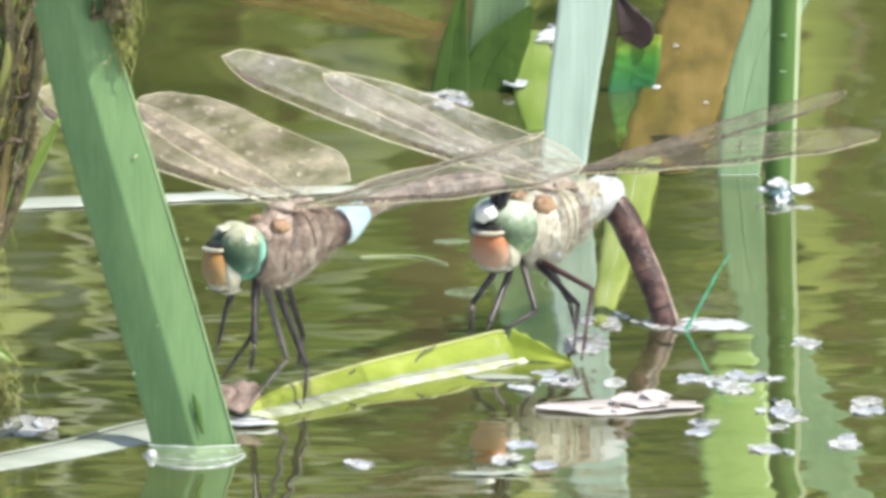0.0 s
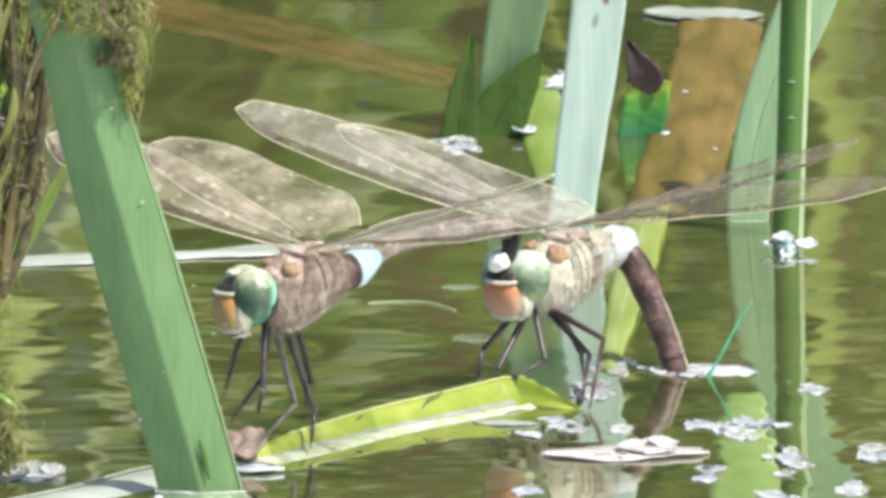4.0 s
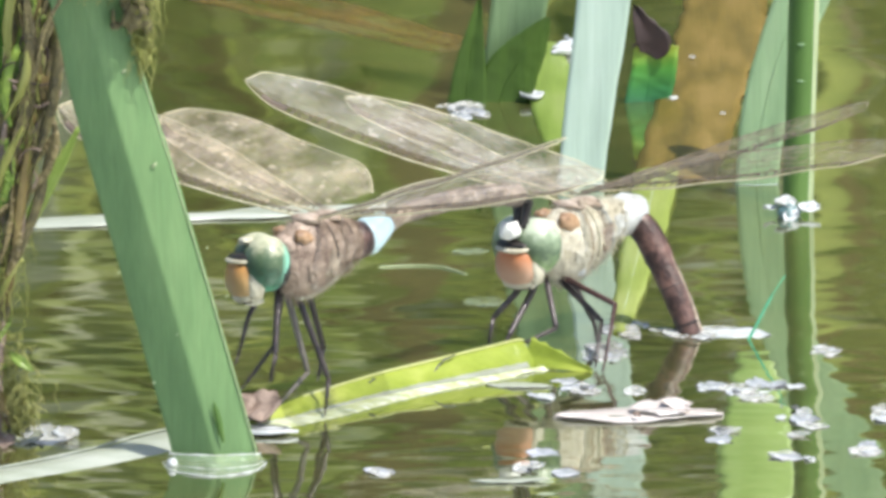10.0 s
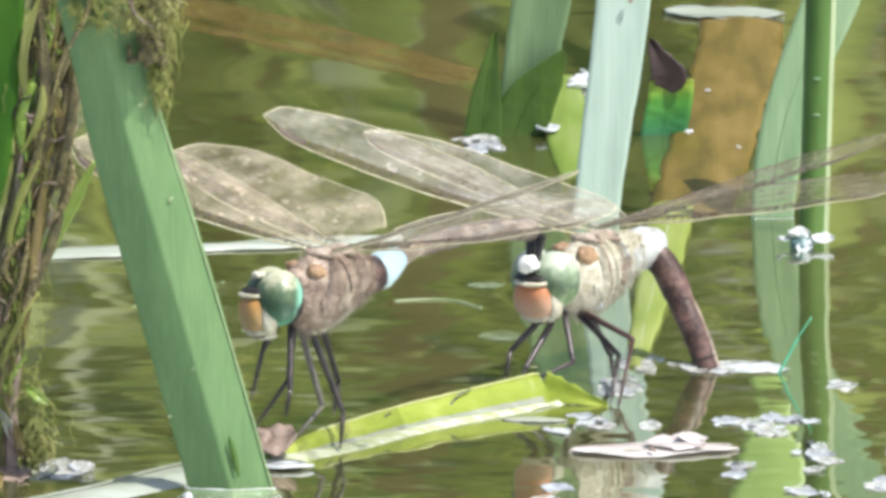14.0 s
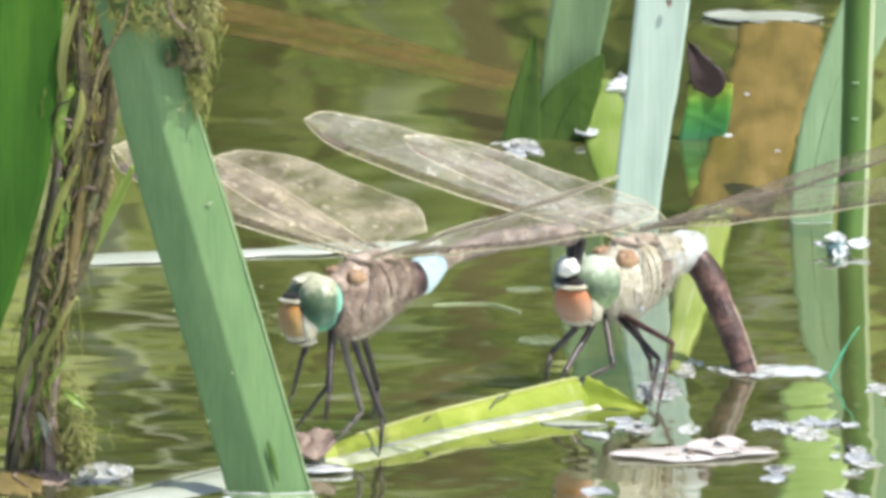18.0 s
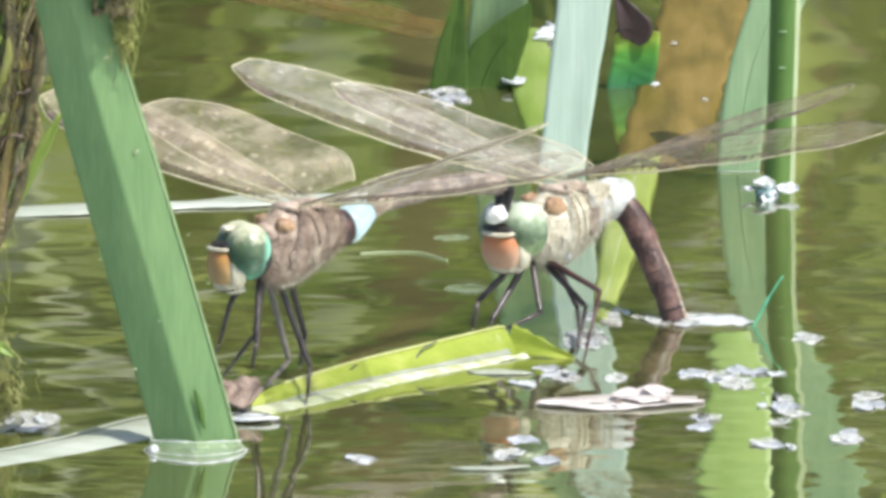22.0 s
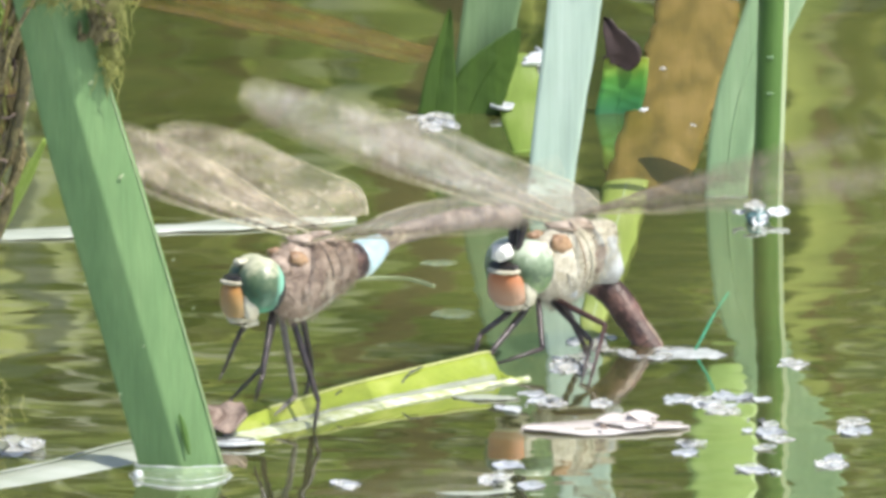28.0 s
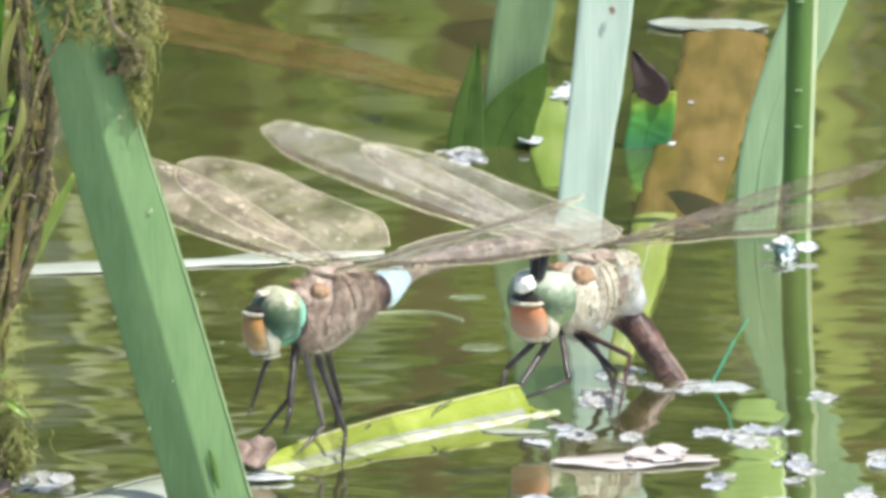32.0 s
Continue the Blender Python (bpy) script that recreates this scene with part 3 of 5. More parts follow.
# ---- rotting stem with algae at the edge ----
def strand(bm, start, drop, rnd, r=0.16, spread=1.5):
    pts = [Vector(start)]
    for k in range(5):
        pts.append(pts[-1] + Vector((rnd.gauss(0, spread * 0.35), rnd.gauss(0, spread * 0.3), -drop / 5 * rnd.uniform(0.6, 1.3))))
    tube(bm, pts, [r, r, r * 0.9, r * 0.8, r * 0.6, r * 0.3], 5)


def fuzz(bm, centre, size, rnd, count):
    """A wisp of short threads that run every way from one spot."""
    for _ in range(count):
        d = Vector((rnd.gauss(0, 1), rnd.gauss(0, 0.6), rnd.gauss(-0.2, 1))).normalized() * size * rnd.uniform(0.5, 1.2)
        bend = Vector((rnd.gauss(0, 1), rnd.gauss(0, 0.5), rnd.gauss(0, 1))) * size * 0.35
        c = Vector(centre)
        r = rnd.uniform(0.05, 0.13)
        tube(bm, [c - d * 0.5, c + bend, c + d * 0.5], [r * 0.5, r, r * 0.4], 4, cap=False)


def stem_middle(z):
    """How far the rotting stem leans at the height z."""
    return at_knots([-2.0, -0.5, 0.8, 2.8, 5.2, 6.8, 7.7, 8.8, 10.0], min(1.0, max(0.0, z / 88)))


def mossy_stem():
    t = thing("rotting_stem", "decaying brown stem wrapped in wet green algae, standing in water", "plant stem", mm(-68, -117, 0))
    rnd = random.Random(21)
    # the stalks: a tan, jointed one, a dark one behind it and a thin pale one
    for k, (off, r, y, skin, label) in enumerate([(-0.9, 1.55, 0.2, MOSS_STEM, "tan jointed stalk"), (1.7, 1.1, 1.6, MOSS_DARK, "dark rotten stalk"),
                                                  (-2.6, 0.55, 1.0, MOSS_DARK, ""), (2.8, 0.5, -0.6, STRAW, "thin pale tan stalk")]):
        line = [Vector((stem_middle(z) + off + 0.8 * noise.noise((z * 0.06, k * 5.0, 0)), y, z)) for z in [-8 + 3.2 * i for i in range(38)]]
        part("stalk", tube(bmesh.new(), line, [r * (1 + 0.22 * noise.noise((0, k * 4.0, p.z * 0.2))) for p in line], 12), skin, t, label)
    for z in (17.6, 45.0):
        x = stem_middle(z) - 0.7
        part("node_ring", tube(bmesh.new(), [(x - 0.1, 0.1, z - 0.5), (x, 0.1, z), (x + 0.1, 0.1, z + 0.5)], [1.6, 1.95, 1.6], 14), STRAW, t, "pale swollen joint")
    # withered strips that cling to the stalks
    skins = (STRAW, MOSS_DARK, MOSS, ALGAE_WET, MOSS_DARK, BARK, MOSS_STEM)
    for k in range(64):
        z, l = rnd.uniform(4, 84), rnd.uniform(9, 24)
        x0 = stem_middle(z) + rnd.uniform(-3.2, 3.0 + 2.6 * min(1, z / 45))
        x1 = stem_middle(max(0, z - l)) + rnd.uniform(-2.9, 2.9 + 1.5 * min(1, z / 45))
        bow = rnd.gauss(0, 0.9)
        y = rnd.uniform(-2.6, -1.0)
        line = [(x0, y, z), (x0 * 0.65 + x1 * 0.35 + bow, y - 0.5, z - l * 0.35), (x0 * 0.3 + x1 * 0.7 + bow, y - 0.3, z - l * 0.7), (x1, y, max(0.3, z - l))]
        w = rnd.uniform(0.7, 1.9)
        part("withered_strip", leaf(line, [w * 0.3, w, w * 0.9, w * 0.25], (1, rnd.uniform(-0.5, 0.5), 0), rnd.uniform(-0.3, 0.3), 0.2, 18, 4, 0.25, 0, 300 + k), (MOSS_DARK if z > 62 and k % 2 else skins[k % 7]), t)
    # thin dark curled rootlets
    for k in range(16):
        z = rnd.uniform(22, 70)
        x = stem_middle(z) + rnd.uniform(-3, 3)
        a, r = rnd.uniform(0, math.tau), rnd.uniform(1.2, 3.2)
        bend = [(x + r * math.cos(a + 0.28 * i), -2.9 + 0.1 * i, z + r * math.sin(a + 0.28 * i)) for i in range(9)]
        part("rootlet", tube(bmesh.new(), bend, [0.2 - 0.012 * i for i in range(9)], 5), BARK if k % 3 else DEAD_TIP, t, "thin dark curled rootlet")
    bm = bmesh.new()
    for _ in range(300):
        z = rnd.uniform(8, 90)
        strand(bm, (stem_middle(z) + rnd.gauss(0.8, 2.4), rnd.uniform(-3.0, 0.5), z), rnd.uniform(2, 7), rnd, rnd.uniform(0.04, 0.11), 1.0)
    tagged(part("algae_thread", bm, MOSS, t, "fine yellow-green algae threads"), kind="stuff")
    bm = bmesh.new()
    for _ in range(150):
        z = rnd.choice((rnd.uniform(22, 31), rnd.uniform(40, 70), rnd.uniform(10, 18)))
        r = rnd.uniform(0.25, 0.8)
        fuzz(bm, (stem_middle(z) + rnd.gauss(0, 1.6), rnd.uniform(-2.2, -0.6), z), 1.6 * r, rnd, 5)
    tagged(part("algae_clot", bm, ALGAE_WET, t, "wet green algae film"), kind="stuff")
    # a tuft of algae beside the foot
    bm = bmesh.new()
    for _ in range(240):
        r = rnd.uniform(0.15, 0.55)
        z = abs(rnd.gauss(0, 6.5))
        fuzz(bm, (4.3 + rnd.gauss(0, 1.4) - 0.05 * z, rnd.uniform(-2.5, 1), min(14.5, z)), 2.2 * r, rnd, 5)
    for _ in range(90):
        strand(bm, (rnd.gauss(4.2, 1.8), rnd.uniform(-2.5, 1), rnd.uniform(3, 14)), rnd.uniform(2, 6), rnd, rnd.uniform(0.05, 0.13), 1.6)
    tagged(part("algae_skirt", bm, MOSS, t, "ragged pale green algae tuft at the foot"), kind="stuff")
    for k, (x, y, z, l, w, turn, skin) in enumerate([(5.2, -2.6, 11.2, 4.6, 1.6, 40, LIME_TALL), (1.2, -2.4, 6.5, 7.5, 1.4, 62, PALE_DULL), (-1.6, -2.4, 8.0, 8.5, 1.8, 95, BARK), (2.6, -2.8, 4.6, 6.0, 1.2, 75, STRAW)]):
        part("flake", chip(l, w, 0.6, 200 + k, 0.2, 0.6, 0.4), skin, t, "peeling flake", mm(x, y, z, 70, turn, 0))
    # a slender leaf that droops beside it
    droop = [(4.2, -1, 25), (5.6, -1.2, 29.5), (8.3, -1.4, 35), (10.8, -1.4, 39.5), (13.6, -1, 45)]
    part("side_leaf", leaf(droop, [1.0, 2.0, 2.3, 1.9, 0.6], (1, 0.2, -0.3), 0.4, 0.3, 24, 6, 0.1, 0, 13), LIME_TALL, t, "narrow yellow-green leaf")
    for k, (x, y, l, w, skin) in enumerate([(9.5, -2.4, 8.5, 9, PAPER), (5.4, -3.2, 6.0, 8, PALE_DULL), (11.6, -1.0, 3.6, 5, FOAM), (0.4, -6, 8, 12, BARK), (-3.6, -9.5, 9, 13, STRAW)]):
        part("wet_scrap", chip(l, w, 0.7, 220 + k, 0.15, 0.5, 0.5), skin, t, "wet scrap at the waterline", mm(x, y, 0.15, 6, 0, 10 * k - 20))
    return t


mossy_stem()


def algae_knot():
    t = thing("algae_clump", "tangled clump of yellow-green algae caught on the reed leaf", "algae", mm(-52, -137, 66))
    rnd = random.Random(33)
    bm = bmesh.new()
    for _ in range(420):
        x, z = rnd.uniform(-5.5, 10), rnd.uniform(2.2, 18) + 0.12 * abs(rnd.gauss(0, 4))
        r = rnd.uniform(0.2, 0.75)
        fuzz(bm, (x, -1.4 - rnd.uniform(0, 1.5), z - 0.07 * max(0, x)), 2.2 * r, rnd, 8)
    for _ in range(240):
        strand(bm, (rnd.uniform(-6, 10), -1.6 - abs(rnd.gauss(0, 0.9)), rnd.uniform(4, 18)), rnd.uniform(1.5, 4), rnd, rnd.uniform(0.05, 0.13), 1.8)
    tagged(part("algae_mat", bm, MOSS, t, "matted yellow-green algae"), kind="stuff")
    bm = bmesh.new()
    for _ in range(260):
        z = rnd.uniform(-8, 9)
        x = 7.4 + 0.05 * z + rnd.gauss(0, 1.2 if z > -2 else 0.7)
        if rnd.random() < 0.45:
            r = rnd.uniform(0.18, 0.5)
            fuzz(bm, (x, rnd.uniform(0.8, 3), z), 2.0 * r, rnd, 7)
        else:
            strand(bm, (x, rnd.uniform(0.8, 3), z), rnd.uniform(2, 5), rnd, rnd.uniform(0.05, 0.13), 0.9)
    tagged(part("hanging_algae", bm, MOSS, t), kind="stuff")
    bm = bmesh.new()
    for _ in range(60):
        x, z = rnd.gauss(5.8, 1.3), rnd.uniform(-3, 9)
        blob((rnd.uniform(0.3, 0.9), 0.5, rnd.uniform(0.5, 1.5)), (x, 1.2, z), 0.7, 2, rnd.random() * 70, bm)
    tagged(part("algae_clot", bm, MOSS_DARK, t, "dark wet clots"), kind="stuff")
    for k, line in enumerate(([(-2.0, -2.2, 9), (-3.4, -2.6, 4), (-6.5, -2.4, -2), (-8.0, -1.8, -8)], [(3.0, -2.4, 8.5), (3.6, -2.8, 5), (6.5, -2.4, 2.4)],
                              [(-4.4, -2.4, 3.0), (-3.2, -2.6, 4.2), (-1.2, -2.4, 3.6)])):
        part("twig", tube(bmesh.new(), smooth_line(line, 16), [0.45 - 0.02 * i for i in range(16)], 7), (MOSS_STEM, BARK, MOSS)[k], t, "thin bent twig caught in the algae")
    return t


algae_knot()


def side_blade():
    t = thing("reed_leaf", "bright green upright reed leaf beside the rotting stem", "reed leaf", mm(-82, -119, 0))
    line = [(-3.8, 0, -10), (2.2, 0, 16), (6.2, 0, 30), (10.0, 0, 43), (11.4, 0, 52), (13.2, 0, 70), (17, 0, 110)]
    part("blade", leaf(line, [8, 9, 10, 10, 10, 9.5, 5], (1, 0.15, 0), 1.4, 0.6, 50, 10, 0.15, 0, 6), LEFT_LEAF, t)
    return t


side_blade()


# ---- floating and folded leaves ----
def folded_leaf():
    t = thing("folded_leaf", "yellow-green folded reed leaf lying half afloat, with a white highlight painted on its wet edge", "leaf", mm(-27, -106, 0))
    def own(rows):
        return [(x + 27, y + 106, z) for x, y, z in rows]

    widths = [1.4, 3.4, 3.9, 4.3, 4.7, 4.9, 4.4]
    lean = Vector((-0.39, 0.44, 0.81))
    middle = own([(-30, -113, 0.4), (-22, -104.5, 1.35), (-11, -91.3, 1.55), (-2.7, -83.6, 1.75), (5.2, -76.3, 1.9), (9.0, -73.2, 2.05), (9.9, -72.4, 2.05)])
    part("upper_face", leaf(middle, widths, lean, 0.25, 0.4, 80, 10, 0.15, 0, 17), LIME, t)
    # a pale strip paints the wet highlight just above the crease
    pale = [Vector(p) - lean * w * 0.36 + Vector((0.10, -0.12, 0.14)) for p, w in zip(middle, widths)]
    part("pale_band", leaf(pale[:-1], [w * 0.22 for w in widths[:-1]], lean, 0.05, 0.15, 60, 4, 0.25, 0, 31), PALE_DULL, t, "whitish wet highlight painted along the crease")
    top = [Vector(p) + lean * w / 2 for p, w in zip(middle, widths)]
    part("upper_edge", tube(bmesh.new(), smooth_line(top[1:], 60), 0.2, 6), LEAF_RIM, t, "bright yellowish upper margin")
    tail = own([(-68, -148, 0.3), (-52, -134.5, 0.4), (-41, -122.5, 0.5), (-31, -112.5, 0.6), (-22, -104.8, 0.5)])
    part("bleached_end", leaf(tail, [6, 7.5, 8.5, 5.5, 2.5], (-0.69, 0.72, 0.1), 0.5, 0.4, 60, 8, 0.35, 0, 19), PALE_FLAT, t, "bleached whitish end of the leaf")
    margin = [Vector(p) + Vector((-0.69, 0.72, 0.1)) * w / 2 for p, w in zip(tail, [6, 7.5, 8.5, 5.5])]
    part("tail_edge", tube(bmesh.new(), smooth_line(margin, 40), 0.2, 6), PALE_FLAT, t, "pale margin of the bleached end")
    crease = own([(-29, -114.5, 0.25), (-18.3, -103.3, 0.3), (-6.1, -89.2, 0.3), (2.0, -82.0, 0.3), (10.2, -75.0, 0.3), (14.6, -71.6, 0.2)])
    # the white of this strip is sky reflection put into its colour
    part("lower_face", leaf(crease, [5.0, 4.6, 3.0, 2.2, 1.8, 1.0], (-0.45, 0.88, 0.1), 0.3, 0.3, 70, 8, 0.6, 0, 23), STREAK, t, "wet lower half of the leaf with the sky highlight painted on")
    tent = own([(9.6, -71.9, 2.1), (11.6, -72.6, 1.7), (14.6, -73.8, 1.1), (19.0, -75.4, 0.1)])
    part("bent_tip", leaf(tent, [4.9, 4.2, 2.6, 0.7], (0.25, 0.4, 0.88), -0.5, 0.4, 30, 8, 0.25, 0, 29), LIME, t, "sharply bent lime-green leaf tip")
    for k, rows in enumerate(([(-2.4, -82.3, 3.4), (-3.6, -83.8, 2.4), (-4.2, -84.8, 1.4)], [(-1.0, -80.8, 3.6), (-2.0, -82.0, 3.35), (-2.6, -82.6, 3.2)],
                              [(-12.5, -92.0, 2.6), (-13.4, -93.0, 2.1), (-13.6, -93.6, 1.6)])):
        bm = tube(bmesh.new(), smooth_line([Vector(p) + Vector((0.16, -0.18, 0.18)) for p in own(rows)], 8), 0.14, 5)
        part("dark_vein", bm, DARK_BIT, t, "short dark scratch")
    return t


FOLDED = folded_leaf()

pale = thing("bleached_leaf", "long bleached whitish leaf strip floating flat", "leaf", mm(-38, 34, 0))
part("strip", leaf([(-26.5, -5.5, 0.4), (-14, -3.4, 0.5), (0, -0.6, 0.4), (10, 2.2, 0.5), (27, 6.5, 0.3)], [7.0, 7.5, 4.0, 8.0, 2.0], (0, 1, 0), 0.3, 0.5, 50, 8, 0.4, 0, 41), PALE_FLAT, pale)


def scrap(name, label, material, x, y, length, width, lift, turn, seed, curl=0.0, group=""):
    t = thing(name, label, "leaf scrap", mm(x, y, 0, 0, 0, turn), group)
    part("scrap", chip(length, width, lift, seed, 0.14, curl, 0.3), material, t)
    return t


float_leaf = scrap("dry_leaf", "pale pinkish dry leaf floating with curled edges", PINKISH, 25.5, -106, 24.0, 9.0, 0.8, 4, 3, 0.05)
part("rib", tube(bmesh.new(), smooth_line([(-11, 0, 0.9), (0, 0.4, 1.2), (11, 0, 0.9)], 12), 0.14, 5), PINKISH, float_leaf, "raised midrib")
part("upturned_flap", chip(8.5, 5.5, 0.5, 8, 0.10, 0.2, 0.4), PINKISH, float_leaf, "", mm(3.2, 1.6, 0.7, 12, 0, -8))
part("upturned_flap", chip(4.6, 3.2, 0.4, 18, 0.10, 0.2, 0.4), PINKISH, float_leaf, "", mm(5.6, 2.6, 1.2, 14, 4, 12))
part("dark_spot", chip(0.9, 1.6, 0.3, 19, 0.15, 0.1, 0.4), BARK, float_leaf, "dark fleck", mm(-0.6, -2.4, 0.8, 12, 0, 20))
scrap("white_leaf", "white bleached leaf floating flat on the water", PALE_FLAT, 39, 212, 18.5, 11, 0.8, -3, 11, 0.2)
rot = thing("rotten_leaf", "broad brown rotting leaf drifting just at the surface", "leaf", mm(36.5, 132, 0))
part("sheet", leaf([(5.2, 76, 0.3), (4.2, 45, 0.6), (1.9, 10, 0.5), (-1.2, -30, 0.6), (-3.8, -72, 0.2)], [12.6, 13.4, 13.4, 13.2, 12], (1, 0, 0), 0.5, 0.5, 60, 10, 1.0, 0, 51), ROT, rot)
rnd = random.Random(3)
# pale chips act as painted glints on the wet leaf
for k in range(2):
    part("wet_glint", chip(rnd.uniform(0.8, 2.0), rnd.uniform(0.6, 2.0), 0.3, 60 + k, 0.25), PAPER, rot, "whitish chip in place of a wet glint", mm(rnd.uniform(-4, 5), rnd.uniform(-60, 65), 1.0, 0, 0, rnd.uniform(-30, 30)))

lime = thing("lime_leaf", "bright yellow-green leaf lying on the water with a torn end", "leaf", mm(14.3, 127, 0))
part("blade", leaf([(0.2, 34, 0.6), (-0.2, 10, 0.5), (0.4, -14, 0.5), (1.2, -38, 0.2)], [3.0, 6.8, 7.4, 5.4], (1, 0, 0), 0.3, 0.5, 40, 8, 0.35, 0, 57), LIME_TALL, lime)
part("pale_sliver", tube(bmesh.new(), smooth_line([(2.2, 36, 1.2), (4.4, 30, 1.0), (6.6, 22, 0.6)], 12), [0.35] * 8 + [0.2] * 4, 6), FOAM, lime, "thin white peeled sliver")
for k, (x, y, l, w) in enumerate([(-3.2, -8.5, 3.8, 5.0), (-2.6, 33, 3, 4), (3.0, 31, 2.4, 9), (3.4, 25, 1.6, 7)]):
    part("torn_edge", chip(l, w, 0.7, 71 + k, 0.3, 0.3), FOAM, lime, "white dry torn edge", mm(x, y, 0.8, 0, 0, 20 - 30 * k))

lime2 = thing("lime_leaf", "narrow yellow-green leaf slanting down into the water", "leaf", mm(22.6, -20, 0.05))
part("blade", leaf([(7.2, 86, 0.7), (5.0, 45, 0.8), (2.6, 5, 0.7), (0.4, -29, 0.2)], [6.6, 6.6, 4.8, 2.2], (1, 0, 0.05), 0.3, 0.35, 50, 6, 0.25, 0, 61), LIME_LONG, lime2)
# leaf added out of view; only its lime reflection shows on the water
over = thing("unseen_reflected_leaf", "unseen lime-green reed leaf added for its reflection in the water", "reed leaf", mm(88, 190, 0))
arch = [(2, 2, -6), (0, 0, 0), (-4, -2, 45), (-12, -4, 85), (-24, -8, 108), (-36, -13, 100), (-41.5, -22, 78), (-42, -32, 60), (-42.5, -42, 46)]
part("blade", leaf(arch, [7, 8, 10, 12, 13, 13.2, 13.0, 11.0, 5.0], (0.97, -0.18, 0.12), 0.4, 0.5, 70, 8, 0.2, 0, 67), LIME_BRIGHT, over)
part("midrib", tube(bmesh.new(), smooth_line([(7.0, 82, 0.95), (5.0, 45, 1.0), (2.6, 5, 0.9), (0.6, -26, 0.4)], 24), 0.13, 5), STEM_EDGE, lime2, "pale midrib")
drowned = thing("drowned_stem", "long brown reed stem drowned near the surface", "plant stem", mm(-30, 190, 0))
part("stem", leaf([(-60, 70, 0.02), (-26, 36, 0.05), (0, 8, 0.05), (31, -30, 0.02)], [16, 20, 18, 10], (0.5, 0.85, 0), -0.1, 0.12, 50, 6, 1.6, 0, 97), DROWNED, drowned)
part("stem_rib", leaf([(-58, 68, 0.12), (-26, 36, 0.14), (0, 8, 0.14), (29, -28, 0.12)], [3, 5, 4, 2], (0.5, 0.85, 0), -0.05, 0.1, 40, 4, 1.0, 0, 98), DROWNED, drowned, "darker rib")


# ---- leaves and stems behind ----
def standing(name, label, x, y, line, widths, material, keel=0.8, seed=1, side=(1, 0.1, 0), crease=0.0, ring=True, rib_shown=True):
    t = thing(name, label, "reed leaf", mm(x, y, 0))
    part("blade", leaf(line, widths, side, keel, 0.5, 60, 10, 0.12, crease, seed), material, t)
    rib = [Vector(p) + Vector((crease * at_knots(widths, i / (len(line) - 1)) / 2, -0.28 + 0.35 * keel, 0)) for i, p in enumerate(line)]
    if rib_shown:
        part("midrib", tube(bmesh.new(), smooth_line(rib[:-1], 40), [0.12] * 30 + [0.12, 0.11, 0.11, 0.1, 0.09, 0.08, 0.07, 0.06, 0.05, 0.04], 6), material, t)
    if ring:
        w = at_knots(widths, 0.1) / 2
        collar(t, [(w * math.cos(a * math.tau / 24) * 1.03, 0.7 * math.sin(a * math.tau / 24) - 0.2, 0.05) for a in range(24)], 0.16, 0.1)
    return t


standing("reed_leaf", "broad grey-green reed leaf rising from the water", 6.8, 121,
         [(-1.4, 0, -6), (0, 0, 0), (1.4, 0.4, 9), (3.0, 0.8, 18.5), (7.5, 2, 42), (11, 3, 60), (14, 3.5, 74)], [7.4, 7.6, 8.2, 8.8, 9.4, 7, 1], GREY_SHADED, 1.0, 73, crease=-0.2, ring=False)
# two dark blades form the shadow across the broad leaf's lower part
standing("reed_leaf", "narrow dark green blade added as a shadow on the broader leaf", 0.8, 117.5,
         [(-0.6, 0, -6), (0.3, 0, 0), (0.9, 0.3, 6), (1.7, 0.5, 12), (2.3, 0.6, 16.5)], [6.0, 6.0, 4.8, 2.4, 0.3], LEAF_SHADE, 0.5, 77, ring=False)
standing("reed_leaf", "short dark green tip added as a shadow on the broader leaf", 5.8, 119,
         [(-0.6, 0, -6), (0.4, 0, 0), (2.4, 0.2, 4.8), (5.2, 0.5, 9.0), (7.8, 0.8, 13.0)], [8.6, 8.8, 8.2, 5.4, 0.6], LEAF_SHADE, 0.5, 78, ring=False)
stalk = standing("bleached_reed", "pale mint bleached reed leaf standing upright", 18.0, 58,
                 [(-0.8, 0, -6), (0, 0, 0), (1.6, 0.2, 13), (3.4, 0.5, 26), (5.4, 0.8, 45), (7.2, 1, 58), (8.8, 1, 68)], [6.4, 6.8, 7.4, 8.0, 8.6, 6.6, 1], PALE, 0.25, 79, rib_shown=False)
part("notch", chip(1.0, 1.3, 0.3, 91, 0.2), BARK, stalk, "small brown nick", mm(5.2, -0.35, 33.5, 80, 0, 0))
stub = standing("leaf_stub", "broken vivid green leaf stub with a withered brown tip", 28.6, 119,
                [(-0.8, 0, -5), (0, 0, 0), (0.9, 0.1, 4), (1.5, 0.2, 9)], [6.6, 6.8, 7.0, 6.8], STUB_GREEN, 0.7, 83, ring=False)
part("withered_tip", leaf([(0.2, -0.3, 7.4), (0.8, -0.4, 9.2), (-0.6, -0.2, 12.0), (-2.0, 0.4, 15)], [3.0, 6.4, 3.2, 0.3], (1, 0, -0.15), 0.8, 0.5, 20, 8, 0.5, 0, 87), DEAD_TIP, stub, "dark brown withered tip")
part("drop", blob((0.9, 1.4, 0.6), (4.1, -0.6, 0.4), 0.3, 3, 4), FOAM, stub, "white glistening drop")

